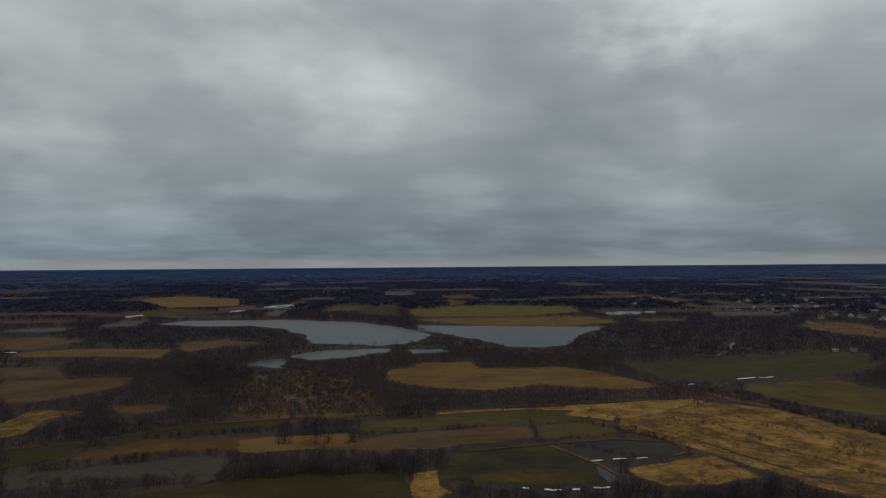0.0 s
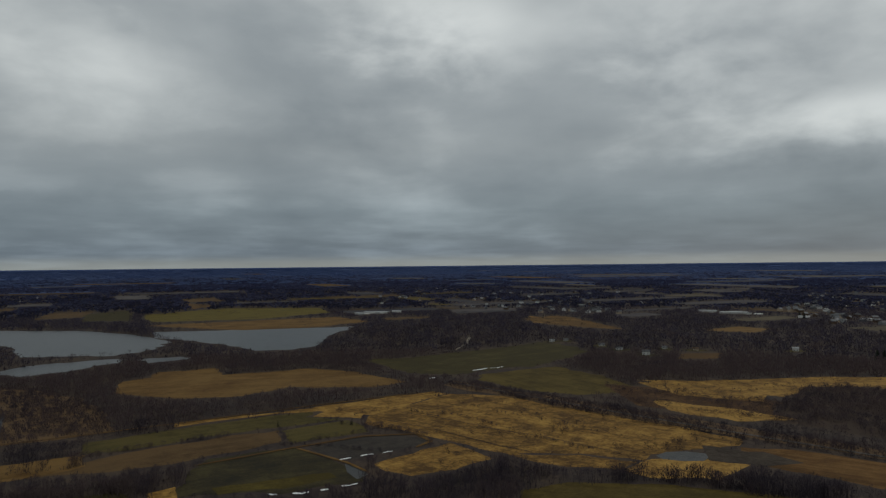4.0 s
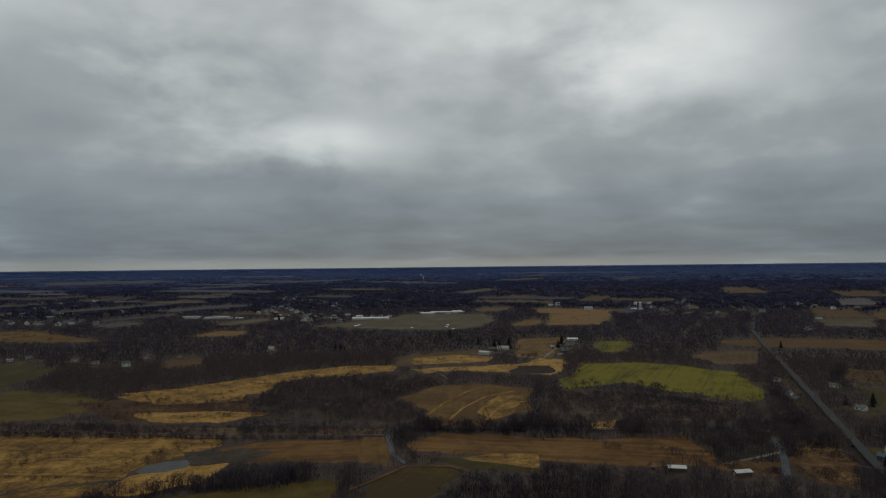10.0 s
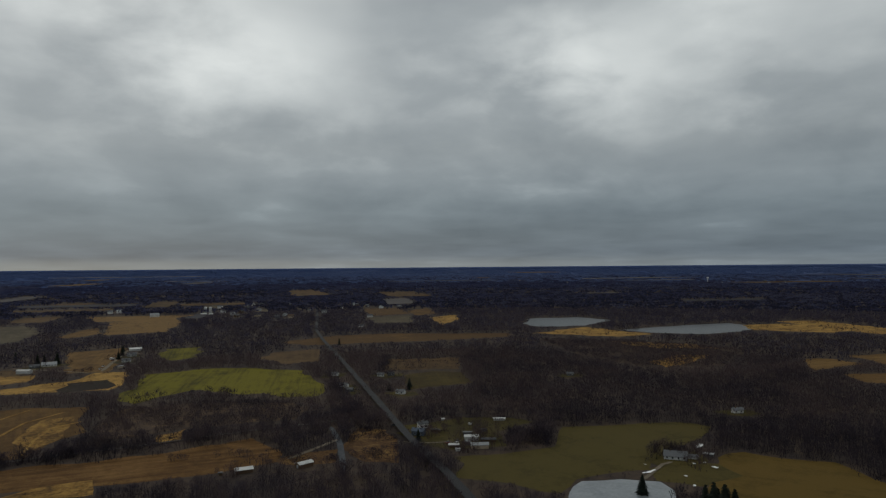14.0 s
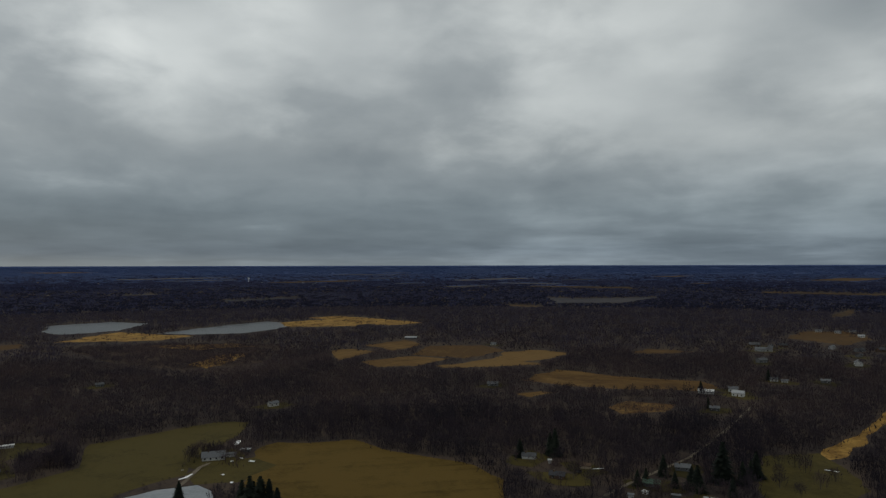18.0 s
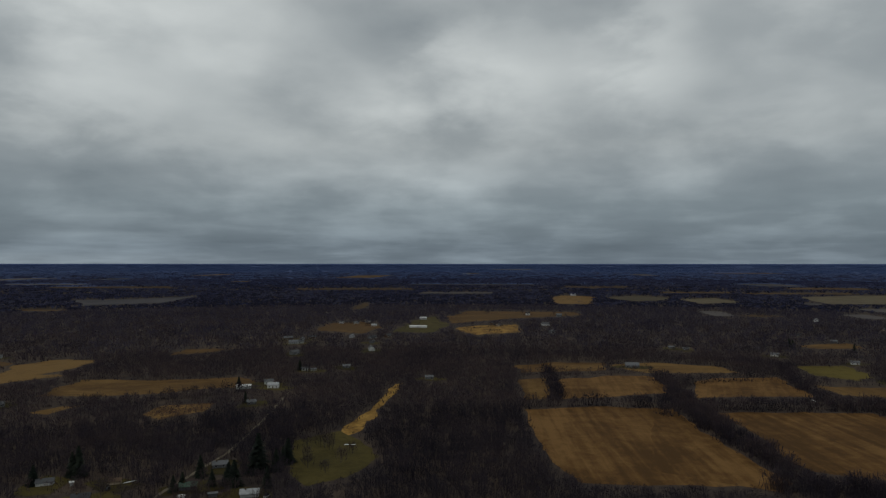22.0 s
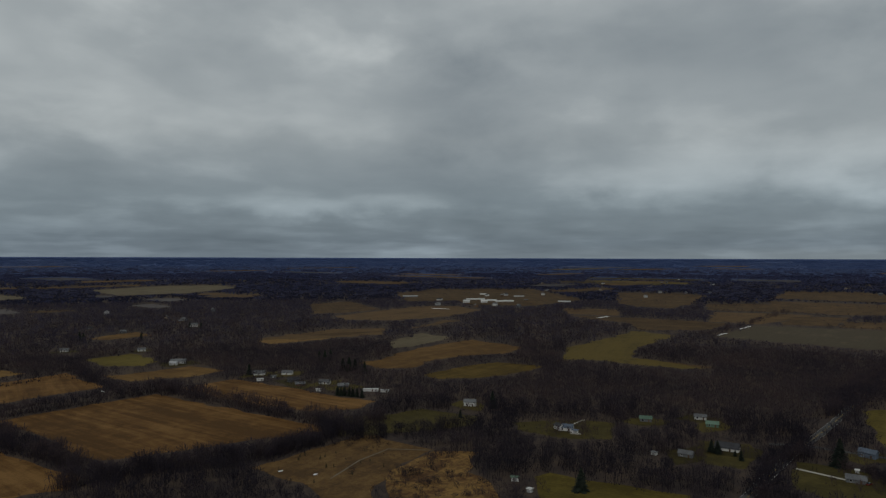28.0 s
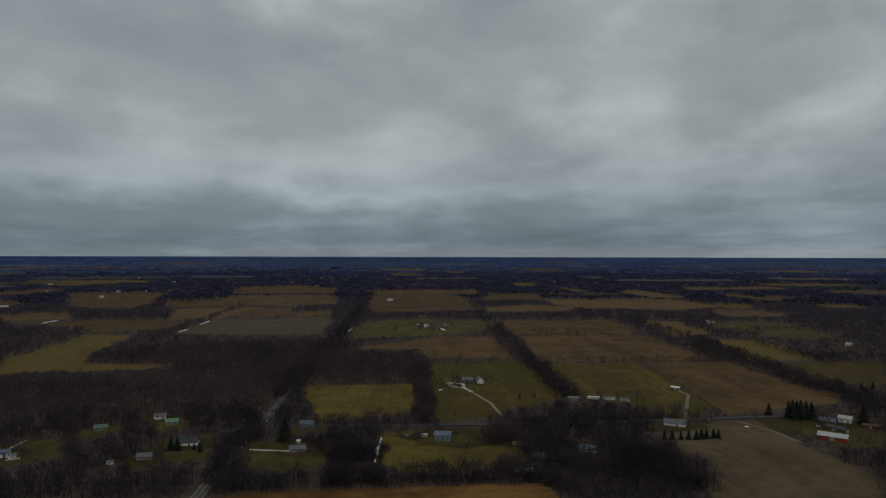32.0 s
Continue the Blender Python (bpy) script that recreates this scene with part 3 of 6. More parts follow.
field('straw', (2000, -295), (1970, -400), (1725, -380), (1690, -270))
field('stubble', (1650, -255), (1665, -365), (1458, -326), (1476, -248))
field('straw', (1835, -395), (1950, -480), (1705, -450), (1660, -380))
field('gold', (1580, -395), (1640, -475), (1495, -445), (1374, -372))
field('olive', (743, -156), (765, -194), (743, -226), (678, -215), (657, -143))
field('brown', (788, -139), (883, -163), (866, -256), (772, -229))
field('water', (1344, -538), (1465, -610), (1460, -725), (1360, -755), (1248, -634), (1260, -536))
field('water', (1146, -650), (1192, -838), (1200, -935), (1126, -946), (1042, -838), (1024, -744), (1074, -678))
field('gold', (1138, -474), (1224, -622), (1126, -640), (1056, -668), (1036, -588))
field('gold', (1148, -924), (1155, -1025), (1000, -1070), (968, -966), (1004, -930), (1056, -878))
field('lawn', (417, -119), (415, -153), (421, -191), (469, -219), (464, -264), (459, -311), (438, -324), (418, -304), (399, -275), (382, -241), (358, -221), (358, -196), (353, -173), (334, -154), (375, -110), (402, -121))
field('lawn', (473, -105), (510, -124), (525, -155), (513, -192), (492, -206), (472, -168), (431, -161), (433, -124), (451, -102))
field('tawny', (331, -241), (367, -276), (374, -301), (348, -322), (338, -337), (296, -331), (256, -337), (228, -333), (208, -325), (188, -296), (276, -204))
field('lawn', (358, -221), (368, -246), (356, -268), (331, -266), (321, -233), (338, -214))
field('ice', (327, -155), (349, -174), (346, -197), (336, -216), (321, -214), (296, -200), (283, -196), (322, -155))
field('straw', (712, -666), (704, -702), (658, -702), (630, -599))
field('straw', (726, -750), (720, -834), (656, -800), (642, -720))
field('straw', (594, -700), (638, -790), (580, -848), (520, -816), (515, -717), (540, -714))
field('straw', (603, -612), (586, -690), (530, -702), (523, -626), (555, -593))
field('straw', (496, -667), (485, -734), (510, -800), (494, -844), (436, -844), (426, -794), (440, -725), (450, -670), (473, -646))
field('straw', (373, -615), (375, -673), (378, -703), (314, -701), (261, -708), (220, -720), (194, -695), (195, -668), (239, -648), (280, -625), (330, -614))
field('straw', (337, -546), (324, -571), (309, -575), (317, -541))
field('brush', (243, -543), (240, -577), (200, -588), (197, -555), (222, -523))
field('hazy_pale', (1225, -2210), (1090, -2230), (915, -2500), (860, -2080), (1030, -1920))
field('straw', (364, -894), (366, -956), (298, -962), (314, -924))
field('gold', (76, -504), (64, -557), (57, -632), (52, -678), (45, -689), (47, -635), (56, -570), (56, -528), (62, -490), (73, -471))
field('lawn', (104, -463), (77, -491), (55, -452), (42, -426), (57, -384), (76, -369), (91, -392))
field('gold', (-14, -1256), (-58, -1326), (-136, -1348), (-130, -1200), (-50, -1150))
field('straw', (-355, -2365), (-430, -2570), (-535, -2460), (-420, -2010), (-320, -2030))
field('lawn', (98, -1200), (72, -1416), (30, -1555), (-4, -1338), (24, -1184))
field('straw', (236, -1228), (240, -1352), (178, -1412), (126, -1306), (148, -1166))
field('straw', (-78, -805), (-132, -832), (-191, -829), (-178, -770), (-82, -753))
field('straw', (-74, -707), (-102, -718), (-94, -624), (-86, -607), (-68, -603))
field('tilled', (-63, -564), (-133, -576), (-186, -565), (-183, -481), (-185, -424), (-189, -379), (-173, -372), (-107, -371), (-73, -376), (-63, -417), (-62, -490))
field('tilled', (-216, -553), (-236, -554), (-341, -551), (-341, -496), (-344, -411), (-344, -352), (-337, -342), (-300, -358), (-239, -383), (-212, -397), (-207, -412), (-216, -465))
field('tilled', (-112, -705), (-170, -734), (-212, -733), (-217, -668), (-210, -637), (-142, -616), (-99, -604))
field('tilled', (-252, -697), (-280, -719), (-348, -725), (-337, -667), (-330, -617), (-289, -620), (-221, -611))
field('straw', (-363, -681), (-408, -663), (-448, -662), (-455, -606), (-406, -601), (-360, -627))
field('meadow', (-403, -799), (-464, -808), (-459, -747), (-423, -700), (-394, -737))
field('straw', (-186, -805), (-248, -832), (-313, -803), (-322, -753), (-218, -753))
field('stubble', (-555, -2410), (-720, -2565), (-770, -2370), (-705, -2225), (-590, -2170))
field('stubble', (-775, -2290), (-930, -2385), (-905, -2110), (-755, -2040))
field('stubble', (-1245, -2420), (-1605, -2565), (-1810, -2475), (-1705, -2200), (-1350, -1995), (-1130, -2035))
field('straw', (-506, -1002), (-604, -1034), (-594, -968), (-518, -968))
field('straw', (-642, -786), (-740, -796), (-798, -772), (-750, -724), (-632, -734))
field('tilled', (-372, -557), (-426, -558), (-430, -494), (-428, -424), (-433, -376), (-404, -369), (-376, -392), (-364, -446), (-367, -514))
field('tilled', (-171, -572), (-186, -560), (-182, -504), (-182, -442), (-188, -375), (-175, -360), (-141, -383), (-119, -397))
field('rust', (-253, -315), (-287, -314), (-322, -314), (-362, -314), (-345, -293), (-345, -253), (-301, -248), (-282, -239), (-263, -232), (-250, -212), (-234, -231), (-253, -272))
field('brush', (-299, -247), (-343, -251), (-357, -227), (-320, -211), (-318, -199), (-289, -168), (-252, -211), (-279, -236))
field('lawn', (-371, -368), (-398, -338), (-433, -329), (-435, -297), (-438, -279), (-414, -268), (-388, -280), (-356, -302), (-332, -324))
field('lawn', (-436, -249), (-452, -235), (-473, -209), (-479, -185), (-433, -171), (-419, -194), (-419, -235))
field('meadow', (-335, -177), (-346, -173), (-346, -153), (-355, -98), (-321, -94), (-313, -126), (-305, -158))
field('brown', (-654, -804), (-828, -810), (-884, -752), (-818, -696), (-690, -744))
field('brown', (-742, -780), (-808, -772), (-850, -724), (-754, -738))
field('straw', (-574, -528), (-648, -529), (-645, -470), (-583, -457), (-561, -490))
field('brown', (-775, -285), (-795, -249), (-787, -191), (-755, -223))
field('brown', (-914, -718), (-1072, -760), (-1106, -724), (-956, -718))
field('brown', (-1012, -992), (-1320, -1025), (-1395, -955), (-1330, -835), (-1140, -804), (-1018, -830), (-962, -918))
field('brown', (-1745, -1435), (-2085, -1515), (-2330, -1235), (-1840, -815), (-1525, -810), (-1470, -965), (-1590, -1085), (-1470, -1165))
field('brown', (-1235, -1300), (-1365, -1290), (-1205, -1030), (-1066, -1044), (-1022, -1074))
field('stubble', (-1092, -266), (-1192, -264), (-1324, -252), (-1360, -34), (-1166, -38), (-1066, -52))
field('green', (-1004, -8), (-1258, 30), (-1304, 140), (-1232, 268), (-1054, 194), (-1026, 102), (-1016, 0))
field('brown', (-894, -15), (-978, 96), (-1022, 138), (-1000, 208), (-786, 191), (-798, 92), (-882, 87))
field('brown', (-2305, -890), (-2355, -680), (-2275, -590), (-1860, -510), (-1665, -505), (-1670, -595), (-1775, -685))
field('brown', (-1500, -710), (-1540, -585), (-1378, -532), (-1356, -640))
field('brown', (-1332, -630), (-1340, -498), (-1340, -296), (-1196, -302), (-1122, -392), (-1242, -462), (-1272, -546))
field('olive', (-1100, -400), (-1076, -320), (-920, -320), (-802, -291), (-778, -196), (-755, -218), (-757, -325), (-736, -348), (-834, -394), (-888, -394), (-984, -394))
field('brown', (-1855, -480), (-1965, -390), (-1930, -280), (-1690, -245), (-1655, -415))
field('brown', (-1600, -390), (-1640, -285), (-1630, -195), (-1446, -230), (-1348, -256), (-1356, -342))
field('brown', (-2100, -370), (-2130, -55), (-1745, -30), (-1680, -165), (-1730, -275))
field('brown', (-2750, -420), (-2835, -185), (-2535, -40), (-2225, -55), (-2255, -380))
field('brown', (-1580, -230), (-1625, -130), (-1396, -134), (-1368, -218))
field('brown', (-1510, -135), (-1530, -40), (-1386, -34), (-1370, -122))
field('brown', (-2060, 50), (-2130, 300), (-1895, 330), (-1525, 295), (-1490, 48))
field('brown', (-2400, 60), (-2445, 450), (-2185, 420), (-2150, 70))
field('brown', (-1580, 305), (-1660, 445), (-1555, 540), (-1475, 475), (-1462, 306))
field('brown', (-1256, 262), (-1242, 490), (-1064, 468), (-1012, 418), (-1032, 242), (-1182, 258))
field('brown', (-1224, 538), (-1196, 602), (-1012, 566), (-982, 494))
field('green', (-1140, 632), (-1198, 774), (-1030, 766), (-1012, 702), (-1046, 626))
field('green', (-1020, 638), (-1008, 740), (-932, 738), (-942, 636))
field('olive', (-942, 528), (-920, 586), (-742, 552), (-732, 459))
field('olive', (-720, 486), (-714, 614), (-561, 483), (-621, 467))
field('brown', (-1875, 540), (-1840, 895), (-1570, 910), (-1480, 745), (-1550, 555), (-1650, 505))
field('brown', (-1475, 810), (-1400, 905), (-1285, 890), (-1300, 765))
field('brown', (-2115, 425), (-2165, 605), (-1875, 540), (-1890, 365))
field('meadow', (-631, -43), (-646, -31), (-640, 61), (-554, 55), (-516, 43), (-511, -21), (-576, -32))
field('meadow', (-768, 89), (-771, 135), (-764, 193), (-655, 188), (-572, 185), (-533, 139), (-525, 123), (-507, 111), (-500, 96), (-495, 70), (-513, 62))
field('meadow', (-740, 219), (-739, 325), (-639, 316), (-514, 293), (-473, 243), (-522, 229), (-557, 210), (-572, 190))
field('brown', (-727, 329), (-735, 433), (-660, 420), (-597, 414), (-542, 429), (-512, 391), (-485, 286), (-547, 296), (-633, 313))
field('brown', (-976, 230), (-1008, 264), (-1010, 444), (-758, 425), (-742, 374), (-761, 219))
field('dun', (-419, 188), (-437, 212), (-470, 267), (-466, 296), (-413, 287), (-333, 287), (-296, 254), (-306, 177), (-346, 184))
field('lawn', (-466, 296), (-479, 333), (-438, 321), (-419, 291))
field('lawn', (-469, 339), (-454, 391), (-393, 338), (-397, 307), (-425, 303))
field('lawn', (-397, -60), (-451, -64), (-453, -33), (-444, -11), (-402, -13), (-388, -25))
field('meadow', (-461, 19), (-471, 39), (-460, 88), (-423, 100), (-380, 79), (-378, 31), (-404, 15))
field('tilled', (-351, -69), (-358, -34), (-352, 101), (-329, 103), (-316, 100), (-337, -66))
field('lawn', (-465, -124), (-475, -94), (-447, -83), (-417, -85), (-414, -107))
field('lawn', (-457, 31), (-473, 64), (-475, 98), (-467, 119), (-428, 104), (-420, 72), (-446, 37))
field('scrub', (626, 408), (672, 379), (710, 272), (652, 235), (573, 255), (542, 218), (503, 205), (488, 218), (477, 299), (469, 337), (542, 378))
field('scrub', (645, 113), (652, 52), (630, -21), (603, -43), (559, -28), (552, 26), (535, 81), (529, 105), (575, 121))

field('straw', (-76, 493), (-46, 499), (11, 501), (10, 472), (-27, 461), (-69, 462))
field('scrub', (-109, 677), (-95, 794), (-61, 829), (-8, 763), (25, 663), (30, 560), (-6, 555), (-45, 557), (-91, 574))
field('soggy', (78, 450), (133, 448), (138, 428), (145, 400), (150, 367), (146, 358), (99, 361), (88, 371), (51, 382), (51, 397), (69, 436))
field('meadow', (69, 389), (99, 387), (134, 383), (135, 372), (114, 369), (70, 376))
field('pool', (148, 396), (153, 383), (152, 367), (143, 363), (143, 379))
field('ice', (-251, 2120), (-234, 2237), (-179, 2322), (-162, 2216), (-195, 2104))
field('ice', (-561, 1825), (-533, 1900), (-517, 1853), (-538, 1781))
field('ice', (-325, 1981), (-296, 2049), (-285, 1994), (-314, 1929))
field('gold', (505, 513), (574, 470), (561, 402), (525, 383), (487, 441))
field('gold', (452, 438), (481, 375), (487, 327), (443, 346), (430, 402))
field('mud', (365, 313), (387, 283), (385, 254), (358, 262), (342, 287))
field('gold', (614, 167), (621, 145), (547, 135), (516, 145), (539, 166))
field('gold', (838, 343), (878, 301), (880, 247), (828, 240), (782, 317))
field('scrub', (1049, -449), (979, -569), (819, -666), (695, -530), (719, -440), (857, -417))
field('gold', (978, -540), (904, -634), (839, -639), (874, -554))
field('gold', (751, -468), (799, -542), (787, -585), (743, -530), (706, -463))
field('gold', (1209, -1051), (1187, -1139), (1019, -1124), (899, -1108), (923, -1018), (1078, -1034))
field('straw', (508, -642), (476, -707), (421, -736), (407, -724), (452, -672), (490, -634))
field('straw', (2, -1523), (-54, -1723), (-311, -1686), (-314, -1594), (-140, -1494), (-9, -1366))
field('straw', (-654, -541), (-749, -550), (-840, -545), (-809, -444), (-742, -432), (-688, -463), (-615, -483), (-611, -506))
field('stubble', (-745, -627), (-866, -658), (-839, -587), (-748, -569), (-692, -577))
field('tawny', (-556, -421), (-635, -419), (-676, -404), (-680, -348), (-631, -348), (-581, -364), (-548, -395))
field('scrub', (329, 604), (369, 443), (411, 300), (444, 206), (464, 214), (434, 317), (393, 471), (355, 622))

def inside(p, loop):
    """Which of the points p lie in the polygon."""
    lo, hi = loop.min(0), loop.max(0)
    res = np.zeros(len(p), bool)
    idx = np.nonzero((p[:, 0] > lo[0]) & (p[:, 0] < hi[0]) & (p[:, 1] > lo[1]) & (p[:, 1] < hi[1]))[0]
    if not len(idx):
        return res
    x, y = p[idx, 0], p[idx, 1]
    odd = np.zeros(len(idx), bool)
    ax, ay = loop[:, 0], loop[:, 1]
    bx, by = np.roll(ax, -1), np.roll(ay, -1)
    for i in range(len(loop)):
        if ay[i] == by[i]:
            continue
        odd ^= ((ay[i] > y) != (by[i] > y)) & (x < (bx[i] - ax[i]) * (y - ay[i]) / (by[i] - ay[i]) + ax[i])
    res[idx] = odd
    return res


far_dice = random.Random(23)


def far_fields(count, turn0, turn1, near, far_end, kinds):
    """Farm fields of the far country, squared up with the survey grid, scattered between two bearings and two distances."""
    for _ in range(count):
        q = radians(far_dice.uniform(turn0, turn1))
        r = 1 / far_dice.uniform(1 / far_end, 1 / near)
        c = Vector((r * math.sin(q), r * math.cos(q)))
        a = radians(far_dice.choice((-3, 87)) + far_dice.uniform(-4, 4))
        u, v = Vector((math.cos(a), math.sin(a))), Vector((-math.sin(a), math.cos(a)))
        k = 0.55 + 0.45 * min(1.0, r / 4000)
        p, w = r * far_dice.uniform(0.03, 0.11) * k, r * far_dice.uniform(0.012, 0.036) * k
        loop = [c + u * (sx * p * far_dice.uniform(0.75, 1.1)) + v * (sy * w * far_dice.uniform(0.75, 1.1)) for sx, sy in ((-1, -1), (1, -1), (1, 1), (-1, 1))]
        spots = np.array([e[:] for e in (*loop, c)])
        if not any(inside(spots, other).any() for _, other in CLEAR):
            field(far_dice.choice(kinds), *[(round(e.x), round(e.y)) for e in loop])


far_fields(65, -26, 30, 1500, 16000, ("hazy_pale", "brown", "hazy_pale", "brown", "olive"))
far_fields(43, 30, 62, 1600, 16000, ("hazy_pale", "brown", "hazy_pale", "stubble"))
far_fields(26, 62, 100, 1800, 14000, ("hazy_pale", "brown", "stubble"))
far_fields(22, 100, 145, 2200, 16000, ("hazy_pale", "hazy_pale", "brown"))
far_fields(19, 145, 200, 1900, 16000, ("hazy_pale", "brown"))
far_fields(32, 200, 245, 1700, 16000, ("hazy_pale", "brown", "brown"))
far_fields(58, 245, 312, 1700, 16000, ("hazy_pale", "brown", "brown", "olive"))


LINES = []
STRIP = {
    "road": ("asphalt", "road", "grey asphalt country road with painted lines"), "lane": ("gravel", "lane", "pale gravel lane"), "brook": ("brook", "brook", "narrow open ditch of grey water"),
    "rail": ("ballast", "railway", "grey railway ballast between hedges"), "snow": ("snow", "snow_patch", "strip of old white snow"), "conc": ("concrete", "driveway", "pale concrete driveway"),
    "ditch": ("floor", "ditch", "dark overgrown ditch through marsh grass"), "swath": ("gold", "crop_strip", "golden curved strip of uncut stubble"), "dike": ("straw", "dike", "low grassy dike with a tan track"),
}


def ribbon(line, width, h, shift=0.0, swell=0.0):
    """A strip along a line of the plan, as a bmesh."""
    pts = [Vector(p) for p in line]
    fine_line = []
    for a, b in zip(pts, pts[1:]):
        n = max(1, int((b - a).length / (25 if width > 1 else 60)))
        if swell:
            n = max(n, 5)
        fine_line += [a.lerp(b, i / n) for i in range(n)]
    fine_line.append(pts[-1])
    bm, last = bmesh.new(), None
    for i, p in enumerate(fine_line):
        d = (fine_line[min(i + 1, len(fine_line) - 1)] - fine_line[max(i - 1, 0)]).normalized()
        side = Vector((-d.y, d.x))
        wl = wr = width / 2
        if swell:
            wl, wr = (width / 2 * max(0.15, 1 + swell * noise.noise((p.x / 5, p.y / 5, q))) for q in (1, 9))
            if i in (0, len(fine_line) - 1):
                wl, wr = wl * 0.3, wr * 0.3
        l, r = p + side * (wl + shift), p - side * (wr - shift)
        row = [bm.verts.new(lift(l.x, l.y, h)), bm.verts.new(lift(r.x, r.y, h))]
        if last:
            bm.faces.new((last[0], last[1], row[1], row[0]))
        last = row
    bmesh.ops.recalc_face_normals(bm, faces=bm.faces[:])
    if sum(f.normal.z for f in bm.faces) < 0:
        bmesh.ops.reverse_faces(bm, faces=bm.faces[:])
    return bm


def strip(kind, width, *line):
    """A road, lane, brook, railway, driveway or strip of snow along a line of the plan."""
    stuff, name, label = STRIP[kind]
    level = {"brook": 0.30, "lane": 0.32, "rail": 0.5, "road": 0.36, "conc": 0.34, "snow": 0.38, "ditch": 0.29, "swath": 0.29, "dike": 0.31}[kind] + 0.001 * len(LINES)
    if max(math.hypot(*p) for p in line) > LEVEL:
        level += 4
    LINES.append((width, line, kind))

    def link(nm, bm, mat):
        me = bpy.data.meshes.new(nm)
        bm.to_mesh(me)
        bm.free()
        me.materials.append(mat)
        return new(nm, me)

    ob = link(name, ribbon(line, width, level, 0, 0.7 if kind == "snow" else 0.25 if kind in ("brook", "lane", "ditch", "swath", "dike") else 0), MAT[stuff])
    tagged(ob, label, name.replace("_", " "), kind="structure")
    lines = {"road": ((0.16, 0, "paint_yellow", "centre_line"), (0.08, width / 2 - 0.4, "paint_white", "edge_line"), (0.08, 0.4 - width / 2, "paint_white", "edge_line")),
             "rail": ((0.12, 0.72, "steel", "rail"), (0.12, -0.72, "steel", "rail"))}.get(kind, ())
    for w, shift, paint, nm in lines:
        if kind == "road" and width < 6:
            continue
        link(nm, ribbon(line, w, level + 0.03, shift), MAT[paint]).parent = ob
    return ob


strip('road', 5.6, (2580, -210), (1680, -140), (1302, -106), (1102, -102), (867, -102), (634, -101), (458, -100), (377, -103), (324, -103))
strip('road', 6.5, (-335, -76), (-394, -73), (-472, -68), (-529, -61), (-579, -56), (-734, -44), (-972, -16), (-1380, 14), (-1805, 45), (-2400, 70))
strip('road', 5, (-482, -84), (-492, -67), (-490, -24), (-486, 32), (-479, 100), (-476, 179), (-475, 270), (-477, 340))
strip('lane', 5, (884, 178), (990, 182), (1108, 186))
strip('lane', 5, (482, 840), (538, 904), (596, 988))
strip('lane', 2.2, (152, -327), (149, -361), (139, -432), (141, -527), (148, -638))
strip('lane', 3.5, (442, -18), (462, -37), (482, -54))
strip('lane', 3, (942, 288), (904, 228), (875, 188))
strip('lane', 3, (753, 296), (722, 265), (691, 244))
strip('lane', 3, (-468, 280), (-434, 289), (-406, 289))
strip('lane', 3, (-584, 292), (-559, 291), (-481, 248))
strip('lane', 1.2, (-266, -264), (-300, -274), (-329, -276), (-343, -251))
strip('lane', 2.5, (-594, 107), (-547, 114), (-498, 113))
strip('brook', 4, (521, -53), (497, -54), (469, -54), (406, -49))
strip('brook', 3.5, (448, 204), (418, 188), (403, 180), (385, 164))
strip('brook', 2.5, (-47, 688), (-45, 617), (-43, 556))
strip('rail', 3.5, (347, 607), (383, 441), (408, 339), (446, 206))
strip('rail', 3.5, (475, 196), (503, 80), (526, 8), (543, -77))
strip('snow', 1.7, (147.8, 404.4), (151.9, 404.5), (156.1, 404.8))
strip('snow', 1.6, (162.1, 405.2), (167.2, 406.2), (171.4, 405.0))
strip('snow', 1.4, (177.4, 404.2), (181.8, 405.8), (184.9, 405.0))
strip('snow', 1.5, (93.0, 363.0), (94.7, 360.8), (97.0, 360.1))
strip('snow', 2.1, (104.5, 357.5), (108.6, 354.9), (113.2, 355.0))
strip('snow', 2.2, (118.9, 354.3), (121.5, 354.5), (123.6, 353.9))
strip('snow', 1.8, (131.1, 355.6), (135.6, 354.3), (140.6, 355.3))
strip('snow', 6.0, (-494.3, 1075.9), (-484.6, 1072.5), (-475.9, 1069.4))
strip('snow', 5.0, (335.1, 642.2), (340.8, 644.5), (346.7, 646.8))
strip('snow', 3.6, (403.8, 666.1), (415.3, 667.9), (427.6, 671.6))
strip('snow', 2.3, (430.8, 670.6), (438.4, 668.2), (450.7, 673.3))
strip('snow', 1.8, (351.9, -213.8), (352.3, -218.4), (355.9, -224.7))
strip('snow', 3.0, (390.4, -277.8), (394.0, -282.2), (397.7, -286.4))
strip('snow', 2.5, (351.5, -260.5), (349.4, -261.2), (347.5, -261.6))
strip('snow', 2.0, (360.5, -253.8), (359.5, -253.7), (358.4, -253.7))
strip('snow', 2.0, (360.0, -260.4), (360.4, -261.1), (360.7, -261.9))
strip('snow', 2.0, (340.1, -233.6), (340.2, -234.5), (340.5, -235.3))
strip('snow', 2.5, (324.7, -228.2), (324.1, -228.8), (323.5, -229.4))
strip('snow', 2.0, (366.8, -224.6), (366.9, -224.8), (367.1, -225.1))
strip('snow', 5.0, (1251.6, 518.6), (1256.4, 517.2), (1260.6, 516.9))
strip('snow', 6.0, (1321.5, 467.2), (1329.5, 467.4), (1337.6, 467.5))
strip('snow', 6.0, (1283.8, 456.6), (1287.5, 455.8), (1290.9, 455.8))
strip('snow', 6.0, (1253.6, 431.8), (1250.7, 428.8), (1247.7, 426.2))
strip('snow', 5.0, (1261.1, 647.5), (1277.1, 648.5), (1293.3, 649.8))
